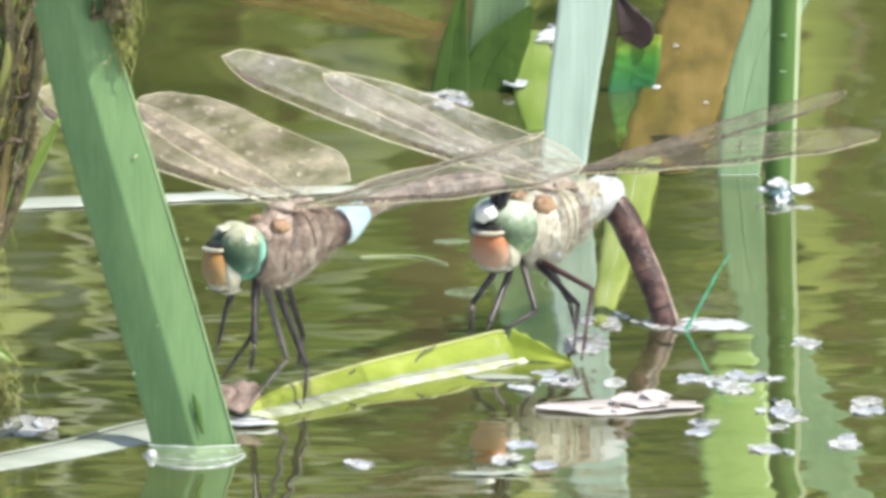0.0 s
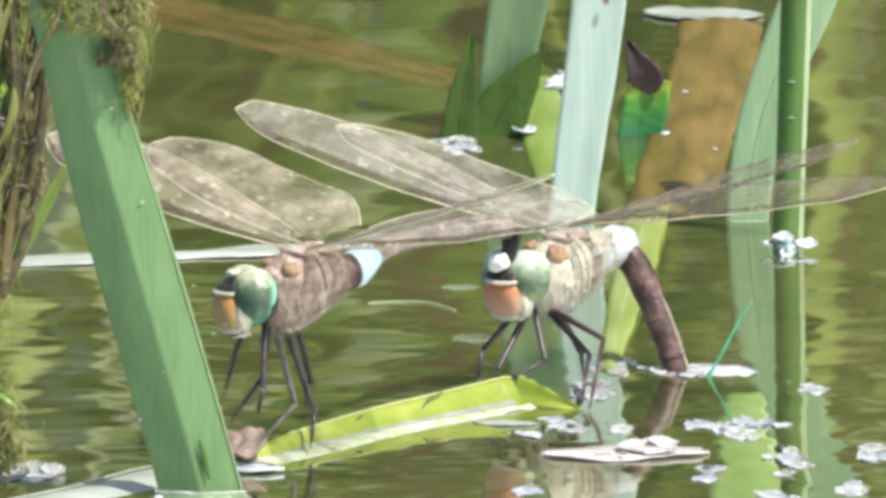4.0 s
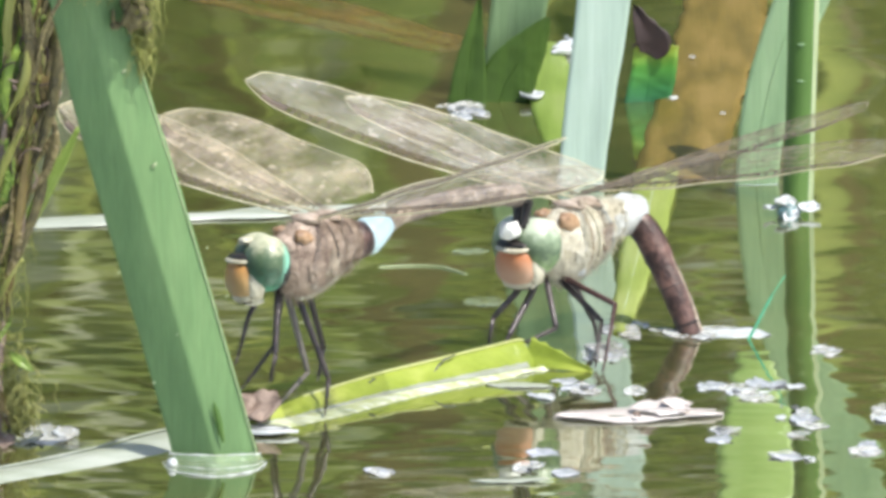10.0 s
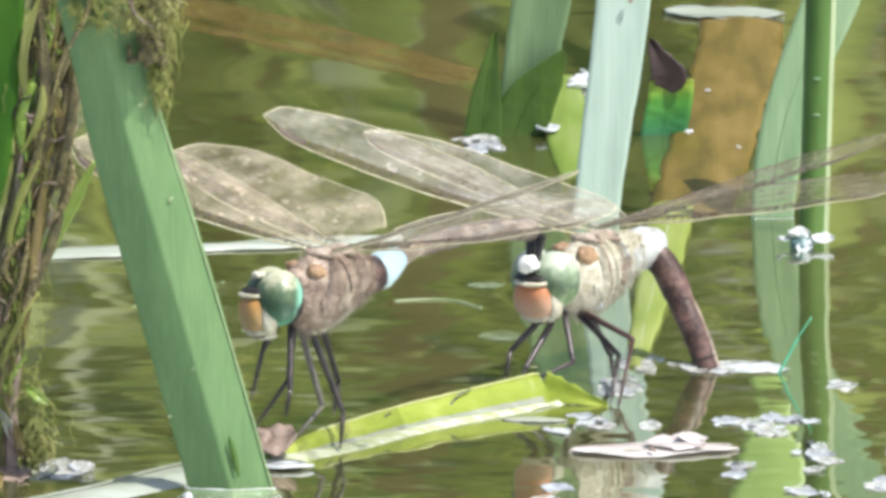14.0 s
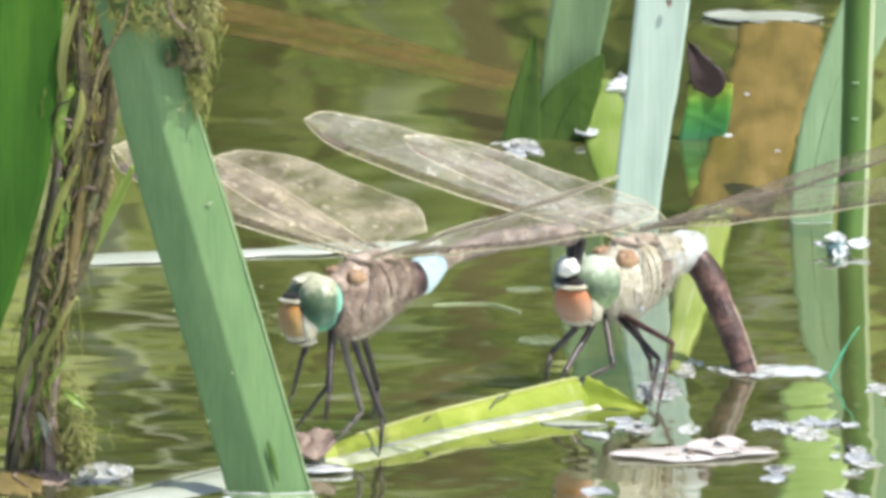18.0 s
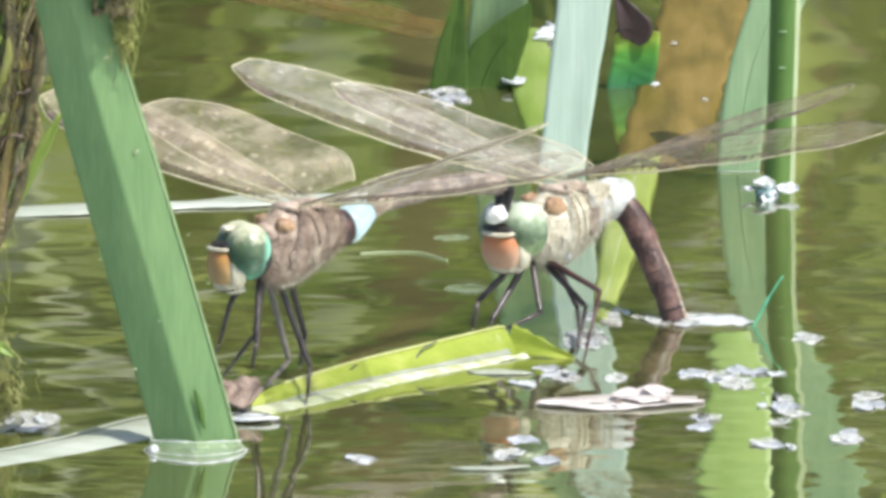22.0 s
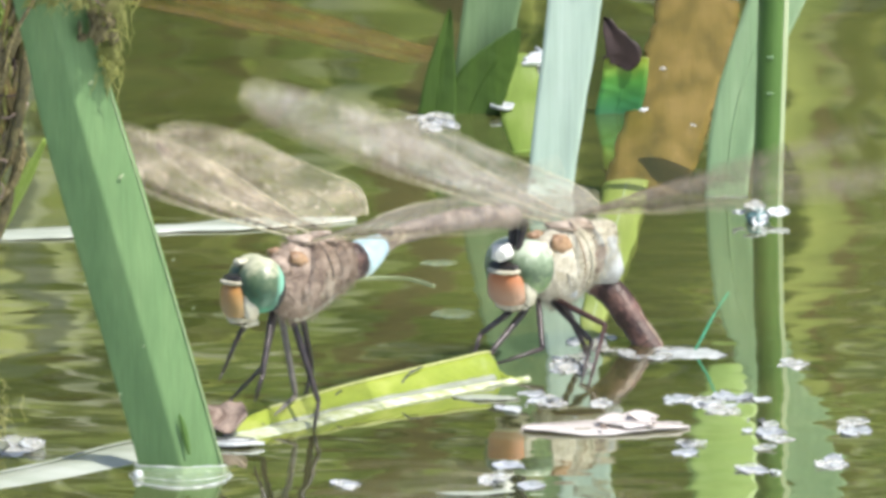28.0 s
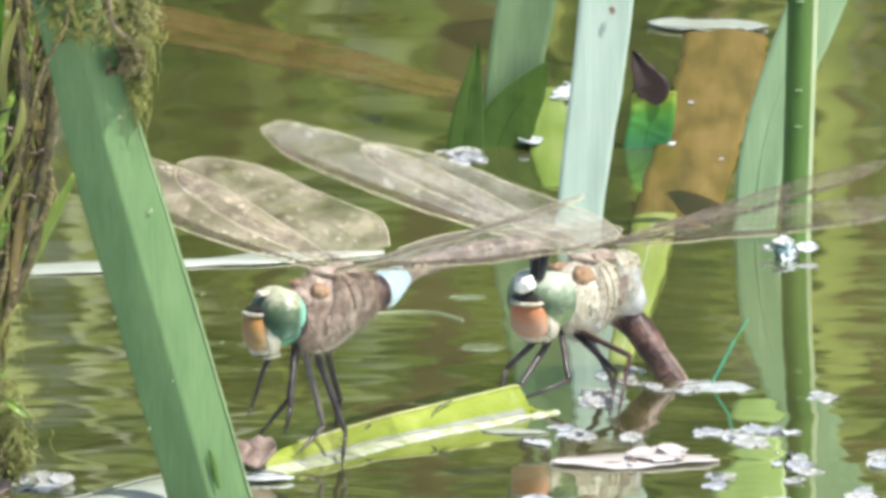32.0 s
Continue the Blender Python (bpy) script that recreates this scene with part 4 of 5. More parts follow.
standing("reed_leaf", "broad pale grey-green reed leaf leaning over", 44.5, 57.5,
         [(-1.0, 0, -6), (0, 0, 0), (1.0, 0.3, 10.2), (3.4, 0.9, 19.5), (8.2, 1.8, 31.5), (14, 3, 45.5), (22, 4, 70)], [6.0, 6.4, 6.8, 7.2, 8.4, 8, 3], GREY_LEAF, 0.25, 89)
stem_r = thing("bulrush", "upright dark green reed stem with a pale edge", "plant stem", mm(50.2, 46, 0))
part("stem", tube(bmesh.new(), smooth_line([(-0.1, 0, -8), (0, 0, 0), (0.5, 0, 15), (0.9, 0.2, 30), (1.4, 0.3, 48), (1.8, 0.4, 66)], 50), [2.0] * 40 + [1.6] * 10, 14), STEM_GREEN, stem_r)
part("pale_edge", leaf([(2.0, -0.4, -6), (2.1, -0.4, 0), (2.5, -0.4, 15), (3.0, -0.2, 30), (3.5, 0, 48), (3.9, 0.1, 64)], [0.9, 0.9, 0.8, 0.9, 0.9, 0.7], (1, 0.5, 0), 0.2, 0.4, 50, 4, 0.1, 0, 93), STEM_EDGE, stem_r, "pale dry sheath edge")
for z in (18.5, 24.0, 37.5):
    part("scar", blob((0.6, 0.2, 0.16), (0.4 + z * 0.015, -1.9, z), 0.4, 2, z), GREY_LEAF, stem_r, "small pale scar")
thread = thing("algae_thread", "thin teal-green thread rising from the water", "algae", mm(35.6, -53, 0))
part("thread", tube(bmesh.new(), smooth_line([(-0.6, 0, -1.5), (0, 0, 0.2), (1.8, 0, 3.4), (4.2, 0.2, 8.0), (6.3, 0.4, 11.3)], 24), [0.32] * 8 + [0.2] * 10 + [0.11] * 6, 6), THREAD, thread)


# ---- scraps, foam and bubbles on the water ----
def foam_patch(name, label, x, y, size, count, seed, dark=1, group="floating bits"):
    t = thing(name, label, "floating debris", mm(x, y, 0), group)
    rnd = random.Random(seed)
    for k in range(int(count * 1.3)):
        a, r = rnd.uniform(0, math.tau), abs(rnd.gauss(0, 0.62))
        px, py = math.cos(a) * r * size[0], math.sin(a) * r * size[1]
        if k % 7 == 6:
            part("bubble", blob((rnd.uniform(0.15, 0.4),) * 2 + (rnd.uniform(0.15, 0.3),), (0, 0, 0.05), 0.1, 2, k), FILM, t, "clear bubble", mm(px, py, 0))
        else:
            foamy = k % 3 == 0
            big = 0.6 if foamy else 1.0
            part("scrap", chip(rnd.uniform(2.2, 5.2) * big, rnd.uniform(2.0, 6.0) * big, 0.25, seed * 10 + k, 0.03, 0.12, 0.5), FOAM if foamy else (PAPER, SKIN_GREY)[k % 2], t,
                 "white fleck" if foamy else "thin pale scrap", mm(px, py, 0.04 * (k % 5), rnd.uniform(0, 9), rnd.uniform(-6, 6), rnd.uniform(-25, 25)))
    for k in range(1 if dark > 1 else 0):
        part("dark_bit", chip(rnd.uniform(1.0, 2), rnd.uniform(1.5, 3), 0.4, seed * 10 + 50 + k, 0.08, 0.1, 0.8), DARK_BIT, t, "black wet bit", mm(rnd.gauss(0, size[0] * 0.4), rnd.gauss(0, size[1] * 0.4), 0.2))
    return t


foam_patch("floating_debris", "cluster of whitish scraps and bubbles afloat", 41.0, -89, (6.5, 8), 17, 1)
foam_patch("floating_debris", "small whitish scraps and bubbles afloat", 49, -108, (3.2, 7), 8, 2, 2)
foam_patch("floating_debris", "pale scrap afloat", 57.8, -127, (1.8, 5), 6, 3, 1)
foam_patch("floating_debris", "pale curled scrap afloat", 60.5, -106, (2.2, 5), 5, 4, 1)
foam_patch("floating_debris", "flat pale scraps afloat", 9, -141, (5.5, 6), 6, 5, 2)
foam_patch("floating_debris", "small white speck afloat", -11.2, -143, (0.9, 2), 3, 6, 0)
foam_patch("floating_debris", "white scraps by the bent leaf tip", 20.0, -63, (3.8, 8), 18, 7, 3)
foam_patch("floating_debris", "thin white slivers below the bent leaf tip", 16.5, -88, (5.5, 7), 11, 14, 2)
foam_patch("floating_debris", "bluish white scraps at the shadowed leaf's foot", 0.6, 112, (2.4, 9), 16, 8, 3)
foam_patch("floating_debris", "white scraps afloat near the pale leaf", 25.5, 2, (2.2, 6), 4, 9, 0)
foam_patch("floating_debris", "small white scraps afloat", 37.4, -116, (2.2, 8), 5, 12, 2)
foam_patch("floating_debris", "thin pale slivers afloat beside the lime reflection", 46.0, -133, (3.5, 6), 3, 15, 1)
foam_patch("floating_debris", "small scraps afloat behind the cluster", 52.8, -61, (1.6, 4), 3, 16, 1)
foam_patch("floating_debris", "white wet scraps behind the tan dragonfly's feet", 24.0, -48, (3.0, 9), 7, 18, 1)
tail_ring = thing("water_ring", "bright broken ring of raised water round the dipped abdomen", "water ring", mm(33.6, -48.5, 0))
for k, (x, y, l, w, turn, skin) in enumerate([(6.4, -1.8, 10.5, 7.0, -4, FOAM), (4.0, 1.8, 6.0, 3.2, 6, PAPER), (-2.9, -0.8, 2.6, 4.2, 10, FOAM), (-1.6, -3.4, 3.4, 2.4, -12, PAPER),
                                               (1.4, -4.2, 3.0, 2.2, 20, FOAM), (2.6, -2.6, 2.4, 2.6, 0, PAPER), (-4.6, 0.6, 3.2, 2.2, 0, PAPER)]):
    part("tongue" if k < 2 else "splash", chip(l, w, 0.2, 121 + k, 0.04, 0.1, 0.35), skin, tail_ring, "pale sheet of lifted water", mm(x, y, 0.05 + 0.03 * k, 5, 0, turn))
strip = scrap("leaf_strip", "thin whitish leaf strip afloat below the folded leaf", PALE_FLAT, 8.4, -85, 9.5, 3.4, 0.3, -6, 131)
scrap("leaf_strip", "thin pale bent leaf strip afloat", PALE_FLAT, 6.8, -149, 11, 2.4, 0.4, 5, 133, 0.3)
scrap("leaf_scrap", "small square whitish leaf scrap afloat", FOAM, 12.2, -93, 2.6, 4.0, 0.4, 12, 135)
# two thin pale films put whitish reflections onto the water
for k, (x, y, l, w) in enumerate(((1.6, 9, 5.5, 3.5), (3.6, -27, 6.5, 7.0))):
    scrap("leaf_scrap", "pale film painting a whitish reflection on the water", RIM, x, y, l, w, 0.1, 8, 141 + k)
straw = thing("straw", "thin pale curved straw floating on the water", "straw", mm(-5.5, -3, 0))
part("straw", tube(bmesh.new(), smooth_line([(-6.5, 0.6, 0.1), (-2, 1.4, 0.15), (2.5, 0.6, 0.15), (6.4, -4.5, 0.1)], 24), 0.13, 6), STEM_EDGE, straw)
husk = thing("insect_husk", "crumpled black and white insect husk afloat", "insect husk", mm(50.2, 36, 0))
part("body", blob((1.7, 2.2, 1.1), (0, 0, 0.5), 0.45, 3, 5), HUSK, husk, "dark teal body")
for k, (x, y, z, l, w, tip, r) in enumerate([(-0.4, 0.6, 1.7, 3.4, 4.0, 10, 20), (3.0, 0.4, 1.0, 3.6, 2.6, 25, -14), (-2.6, 0.4, 1.0, 2.4, 1.6, 10, 20), (0.5, -2.3, 0.3, 2.6, 2.6, 35, -20)]):
    part("wing_scrap", chip(l, w, 0.7, 81 + k, 0.15, 0.3, 0.4), WHITE_BLUE if k == 0 else FOAM, husk, "pale blue papery scrap" if k == 0 else "white papery scrap", mm(x, y, z, tip, 0, r))
bark = thing("bark_chip", "small brown curled chip lying on the folded leaf", "leaf scrap", mm(-28.5, -111, 1.2))
part("chip", chip(6.0, 7, 2.2, 5, 0.5, 1.2), BARK, bark, "", mm(0, 0, 0.6, 25, 0, -12))
part("wet_rim", chip(8.5, 3.0, 0.5, 9, 0.3), FOAM, bark, "white wet rim", mm(1.0, -6.5, -0.9))
part("dark_slit", chip(7.0, 3.5, 0.3, 12, 0.4), DARK_BIT, bark, "", mm(0.5, -4.6, -1.0))
bead = thing("water_bead", "bright white bead of foam beside the tall leaf", "bubble", mm(-41, -138, 0))
part("bead", blob((0.75, 0.9, 0.75), (0, 0, 0.5), 0.15, 3, 2), FOAM, bead)


# ---- dragonflies ----
# A dragonfly's own axes: x from head to tail, y to its right, z up; millimetres.
def chord_fore(s):
    return max(0.12, (4.2 + 7.0 * math.sin(min(1, s / 0.62) * math.pi / 2)) * (1 - max(0, (s - 0.5) / 0.5) ** 3.2) ** 0.55)


def chord_hind(s):
    return max(0.12, (9.5 + 5.5 * math.sin(min(1, s / 0.24) * math.pi / 2) - 3.2 * max(0, s - 0.24) / 0.76) * (1 - max(0, (s - 0.66) / 0.34) ** 2.2) ** 0.6)


def wing(name, body, side, length, chord, base, sweep, lift, incidence, material, margin=None, costa=None):
    """One wing: membrane, a net of veins, a costa and a dark stigma. side: +1 the right, -1 the left."""
    rows, ns, nc = [], 40, 8
    bm = bmesh.new()

    def at(s, f):
        lead = -1.6 * math.sin(math.pi * min(1, s * 1.05)) + 1.8 * s * s + 3.4 * max(0, (s - 0.86) / 0.14) ** 2
        c = chord(s)
        z = 0.35 * math.sin(f * 16) * (1 - s) * (1 - f) + 0.25 * noise.noise((s * 6, f * 3, side)) - 0.9 * f * f * (1 - s)
        return Vector((lead + f * c, side * s * length, z))

    for i in range(ns + 1):
        rows.append([bm.verts.new(at(i / ns, 0.2 + 0.8 * k / nc)) for k in range(nc + 1)])
    for r0, r1 in zip(rows, rows[1:]):
        for k in range(nc):
            bm.faces.new((r0[k], r0[k + 1], r1[k + 1], r1[k]))
    front = bmesh.new()
    edge = [[front.verts.new(at(i / ns, f)) for f in (0.0, 0.07, 0.13, 0.2)] for i in range(ns + 1)]
    for r0, r1 in zip(edge, edge[1:]):
        for k in range(3):
            front.faces.new((r0[k], r0[k + 1], r1[k + 1], r1[k]))
    place = mm(*base) @ pose(0, 0, 0, 0, 0, -side * sweep) @ pose(0, 0, 0, side * lift, 0, 0) @ pose(0, 0, 0, 0, incidence, 0)
    w = part(name, bm, material, body, at=place)
    part("costal_band", front, WING_BAND, w, "clear brownish band along the front edge")
    veins = bmesh.new()
    dark = bmesh.new()
    lines = [(0.10, 0.0, 0.52), (0.17, 0.0, 0.97), (0.33, 0.0, 0.95), (0.52, 0.02, 0.9), (0.72, 0.03, 0.8), (0.88, 0.04, 0.62)]
    for f, s0, s1 in lines:
        tube(veins, [at(s0 + (s1 - s0) * i / 26, f + 0.05 * math.sin(3 * i / 26) * (f > 0.2)) for i in range(27)], 0.09 if f < 0.2 else 0.045, 4, cap=False)
    fs = [0.0, 0.10, 0.17, 0.33, 0.52, 0.72, 0.88, 1.0]
    rnd = random.Random(int(length * 10) + (7 if side > 0 else 3))
    for a, b in zip(fs, fs[1:]):
        n = 34 if b < 0.4 else 30
        for i in range(1, n):
            s = (i + rnd.uniform(-0.3, 0.3)) / n * (0.96 if b < 0.9 else 0.85)
            j = rnd.uniform(-0.012, 0.012)
            tube(veins if a > 0.12 else dark, [at(s, a), at(s + j, b)], 0.03 if a > 0.12 else 0.13, 3, cap=False)
    for i in range(90):
        s, f = rnd.uniform(0.05, 0.9), rnd.uniform(0.2, 0.92)
        tube(veins, [at(s, f), at(s + rnd.uniform(0.01, 0.035), f + rnd.uniform(-0.03, 0.03))], 0.04, 3, cap=False)
    part("costal_vein", dark, VEIN_DARK, w, "dark short cross veins")
    part("vein_net", veins, VEIN, w, "fine brown net of veins")
    part("wing_margin", tube(bmesh.new(), [at(i / 40, 1.0) for i in range(41)], 0.09, 4, cap=False), margin or COSTA, w, "thin rear edge")
    part("costa", tube(bmesh.new(), [at(i / 44, 0.0) for i in range(45)], [0.17 - 0.10 * i / 44 for i in range(45)], 6), costa or COSTA, w, "front edge")
    bm = bmesh.new()
    top = [[at(0.84 + 0.085 * i / 4, f) + Vector((0, 0, dz)) for f in (0.01, 0.15)] for i in range(5) for dz in (0.12,)]
    low = [[p - Vector((0, 0, 0.24)) for p in r] for r in top]
    tv, lv = [[bm.verts.new(p) for p in r] for r in top], [[bm.verts.new(p) for p in r] for r in low]
    for g in (tv, lv):
        for r0, r1 in zip(g, g[1:]):
            bm.faces.new((r0[0], r0[1], r1[1], r1[0]))
    for k in (0, 1):
        for i in range(4):
            bm.faces.new((tv[i][k], tv[i + 1][k], lv[i + 1][k], lv[i][k]))
    part("stigma", bm, STIGMA, w, "dark brown wing spot")
    return w, place


def head_of(body, at, eye_skin, face_skin, crown):
    head = part("head", blob((2.6, 4.2, 3.6), (1.2, 0, -0.2), 0.05, 3, 1), BLACK, body, "", at)
    for s in (1, -1):
        part("eye", blob((3.1, 3.4, 3.65), (0, 0, 0), 0.02, 4, s), eye_skin, head, "glossy green compound eye", mm(0.2, s * 1.5, 0.1, s * -8, 8, s * 12))
    part("face", blob((2.0, 2.9, 2.6), (-2.5, 0, -1.7), 0.05, 3, 4, square=0.8), face_skin, head, "orange-tan swollen face")
    part("brow", blob((1.8, 2.6, 0.4), (-2.6, 0, 0.72), 0.1, 3, 5, square=0.85), CREAM, head, "pale cream ridge above the face")
    part("brow_line", blob((1.5, 2.3, 0.4), (-2.4, 0, 1.25), 0.15, 3, 6, square=0.85), BLACK, head, "black bar on the brow")
    part("crown", blob(crown, ((-1.7, 0, 3.1) if crown[0] < 1 else (-2.7, 0.2, 3.0)), 0.3, 3, 7, square=0.85), CREAM if crown[0] < 1 else WHITE_SKIN, head, "yellowish crown between the eyes")
    part("cheek", blob((1.2, 0.9, 2.2), (-1.7, -2.6, -2.2), 0.15, 3, 12), CREAM, head, "cream cheek")
    part("upper_lip", blob((1.3, 2.2, 0.7), (-2.6, 0, -4.0), 0.1, 3, 8, square=0.8), CREAM, head, "cream upper lip")
    part("mouth", blob((1.2, 1.9, 0.35), (-2.4, 0, -4.6), 0.15, 3, 9), BLACK, head)
    part("lower_lip", blob((1.4, 1.7, 0.7), (-1.3, 0, -4.7), 0.15, 3, 10), CREAM, head, "pale lower lip")
    return head


def thorax_of(body, skin, stripes, plates, end=6.5, rise=0.0, hair_skin=ABDOMEN_RIDGE, patch=1.0):
    """The deep, wedge-shaped thorax: highest at the wings, lowest at the legs, narrow where the abdomen begins."""
    k = (end + 7.0) / 13.5
    xs = [-7.0 + (x + 7.0) * k for x in (-7.0, -5.5, -3.5, -1.5, 1.0, 3.5, 5.2, 6.5)]
    top = [2.0, 3.9, 5.2, 5.7, 5.7, 5.2, 4.5 + rise * 0.5, 3.4 + rise]
    low = [-2.6, -4.9, -6.1, -5.9, -4.7, -3.4, -2.5 + rise * 0.7, -1.8 + rise]
    wide = [1.7, 2.9, 3.6, 3.9, 3.8, 3.4, 2.9, 2.4]

    def at(u, a, grow=1.0):
        t, b, w = at_knots(top, u), at_knots(low, u), at_knots(wide, u)
        c = math.cos(a) * w * (1 - 0.22 * max(0, -math.sin(a)) ** 2)
        return Vector((at_knots(xs, u), c * grow, (t + b) / 2 + math.sin(a) * (t - b) / 2 * grow))

    bm = bmesh.new()
    rings = [[bm.verts.new(at(i / 30, j * math.tau / 24) * (1 + 0.05 * noise.noise(at(i / 30, j * math.tau / 24) * 0.5))) for j in range(24)] for i in range(31)]
    for r0, r1 in zip(rings, rings[1:]):
        for j in range(24):
            bm.faces.new((r0[j], r0[(j + 1) % 24], r1[(j + 1) % 24], r1[j]))
    bm.faces.new(rings[0])
    bm.faces.new(rings[-1])
    t = part("thorax", bm, skin, body, "furry thorax")
    rnd = random.Random(8)
    bm = bmesh.new()
    for _ in range(1500):
        u, a = rnd.uniform(0.05, 0.95), rnd.uniform(0, math.tau)
        p = at(u, a)
        d = (at(u, a, 1.2) - p).normalized() * rnd.uniform(0.5, 1.3) + Vector((rnd.uniform(-0.2, 0.5), 0, -0.2))
        tube(bm, [p, p + d], [0.055, 0.015], 3, cap=False)
    tagged(part("hair", bm, hair_skin, t, "short pale hairs"), kind="stuff")
    for s in (1, -1):
        for u, lean_by, r, stripe_skin in stripes:
            pts = [at(u + lean_by * (f - 0.5), (math.pi / 2 - s * math.pi / 2) + s * (1.0 - 1.9 * f), 1.01) for f in [i / 11 for i in range(12)]]
            part("side_stripe", tube(bmesh.new(), pts, [r * (0.6 + 0.5 * math.sin(math.pi * i / 11)) for i in range(12)], 6, 0.6), stripe_skin, t, "slanting side stripe")
        for n, (u, a, rx, rz, plate_skin) in enumerate(plates):
            p = at(u, a if s > 0 else math.pi - a, 0.93)
            part("side_plate", blob((rx, 0.55, rz), (0, 0, 0), 0.5, 3, n + 2 * s), plate_skin, t, "mottled side plate", mm(*p, 0, 20, 0))
        part("shoulder", blob((1.9 * patch, 1.2, 1.1 * patch), (0, 0, 0), 0.25, 3, s + 9), SHOULDER, t, "rusty brown shoulder", mm(*(at(0.24, 0.85 if s > 0 else math.pi - 0.85, 0.92)), 0, 20, 0))
    part("collar_plate", blob((1.5, 2.4, 1.5), (-5.9, 0, 2.0), 0.2, 3, 5), skin, t)
    for n, x in enumerate((-1.0, 3.0)):
        part("wing_hinge", blob((2.0, 2.4, 0.9), (x, 0, 5.3), 0.4, 3, n), ABDOMEN_RIDGE, t, "pale knobbly wing hinge")
    belly = [at(u, -math.pi / 2, 0.97) for u in (0.3, 0.45, 0.6, 0.75, 0.9, 1.0)]
    part("belly_plate", tube(bmesh.new(), smooth_line(belly, 20), [0.5 + 0.9 * math.sin(math.pi * min(1, (i + 2) / 20)) for i in range(20)], 10, 0.6), CREAM, t, "pale underside")
    return t


def leg(body, hip, knee, foot, skin=LEG, r=0.42):
    """A leg from three places in the dragonfly's own axes: thigh, shin with bristles, foot."""
    hip, knee, foot = Vector(hip), Vector(knee), Vector(foot)
    d = knee - hip
    thigh = part("leg", tube(bmesh.new(), [(0, 0, 0), d * 0.15, d * 0.6, d * 0.95, d * 1.0], [r * 0.9, r * 1.25, r * 1.1, r, r * 0.8], 8), skin, body, "", mm(*hip))
    k = foot - knee
    part("shin", tube(bmesh.new(), [(0, 0, 0), k * 0.3, k * 0.85], [r * 0.85, r * 0.7, r * 0.5], 7), skin, thigh, "", mm(*d))
    side = k.cross(Vector((0, 0, 1))).normalized() if k.length > 0.5 else Vector((1, 0, 0))
    bm = bmesh.new()
    for i in range(9):
        p = k * (0.12 + 0.08 * i)
        for s in (1, -1):
            tube(bm, [p, p + side * s * 0.95 + k.normalized() * 0.5], [0.07, 0.02], 3, cap=False)
    tagged(part("bristle", bm, skin, thigh, "", mm(*d)), kind="stuff")
    e = k.normalized()
    toe = [k * 0.83, k * 0.93, k, k + Vector((e.x, e.y, 0)) * 0.9 + Vector((0, 0, 0.12))]
    part("foot", tube(bmesh.new(), toe, [r * 0.42, r * 0.4, r * 0.36, r * 0.2], 6), skin, thigh, "", mm(*d))
    return thigh


def legs_of(body, rows, skins):
    inv = body.matrix_world.inverted()
    made = []
    for (a, b, c), skin in zip(rows, skins):
        local = [inv @ (Vector(p) * MM) / MM for p in (a, b, c)]
        made.append((leg(body, *local, skin), local[0] * MM, Vector(c) * MM))
    return made


def segment(body, pts, rad, skin, name="abdomen_segment", label="", squash=1.0, at=None):
    return part(name, tube(bmesh.new(), pts, rad, 14, squash), skin, body, label, at)


# the male in front
MALE_AT = mm(-21.2, -100.0, 22.6, 0, 2, 46)
male = thing("dragonfly", "brown dragonfly with green eyes and a blue abdomen base", "dragonfly", MALE_AT, "pair of dragonflies")
thorax_of(male, THORAX, [(0.66, 0.12, 0.2, ABDOMEN_RIDGE), (0.55, 0.10, 0.16, BLACK), (0.78, 0.10, 0.14, BLACK)],
          [(0.34, -0.1, 1.5, 2.2, THORAX), (0.52, -0.2, 1.6, 2.4, SIDE_GREY), (0.70, 0.1, 1.5, 1.9, THORAX), (0.36, -0.75, 0.8, 0.9, SIDE_GREY)], end=8.2, rise=0.4)
head_of(male, mm(-10.1, 0.4, -0.1, -4, -4, -24) @ Matrix.Scale(1.12, 4), EYE_SKIN, FACE, (0.9, 1.0, 0.5))
segment(male, [(7.6, 0, 0.9), (8.0, 0, 0.9), (9.2, 0, 1.0), (10.2, 0, 1.1)], [2.3, 2.75, 2.85, 2.75], ABDOMEN, "abdomen_segment", "dark brown first segment")
segment(male, [(10.2, 0, 1.1), (11.2, 0, 1.3), (13.0, 0, 2.0), (15.2, 0, 2.9)], [2.7, 2.8, 2.4, 1.7], BLUE, "blue_saddle", "sky-blue saddle of the abdomen")
segment(male, [(15.2, 0, 2.9), (17.2, 0, 3.5), (19, 0, 3.9)], [1.65, 1.5, 1.4], SIDE_GREY, "waist", "greyish waist of the abdomen")
x = 19.0
for k in range(6):
    l = 4.7
    zb, zc = [3.9 + 0.7 * math.sin((v - 19) / 28 * math.pi) - 1.3 * ((v - 19) / 28) ** 2 for v in (x, x + l)]
    yb, yc = 4.0 * ((x - 19) / 28) ** 1.5, 4.0 * ((x + l - 19) / 28) ** 1.5
    segment(male, [(x, yb, zb), (x + 0.5, yb, zb), (x + l * 0.8, yb + 0.8 * (yc - yb), zb + 0.8 * (zc - zb)), (x + l, yc, zc)], [1.3, 1.45 + 0.05 * k, 1.52 + 0.04 * k, 1.35], ABDOMEN_TAN, label="mottled brown abdomen segment")
    x += l
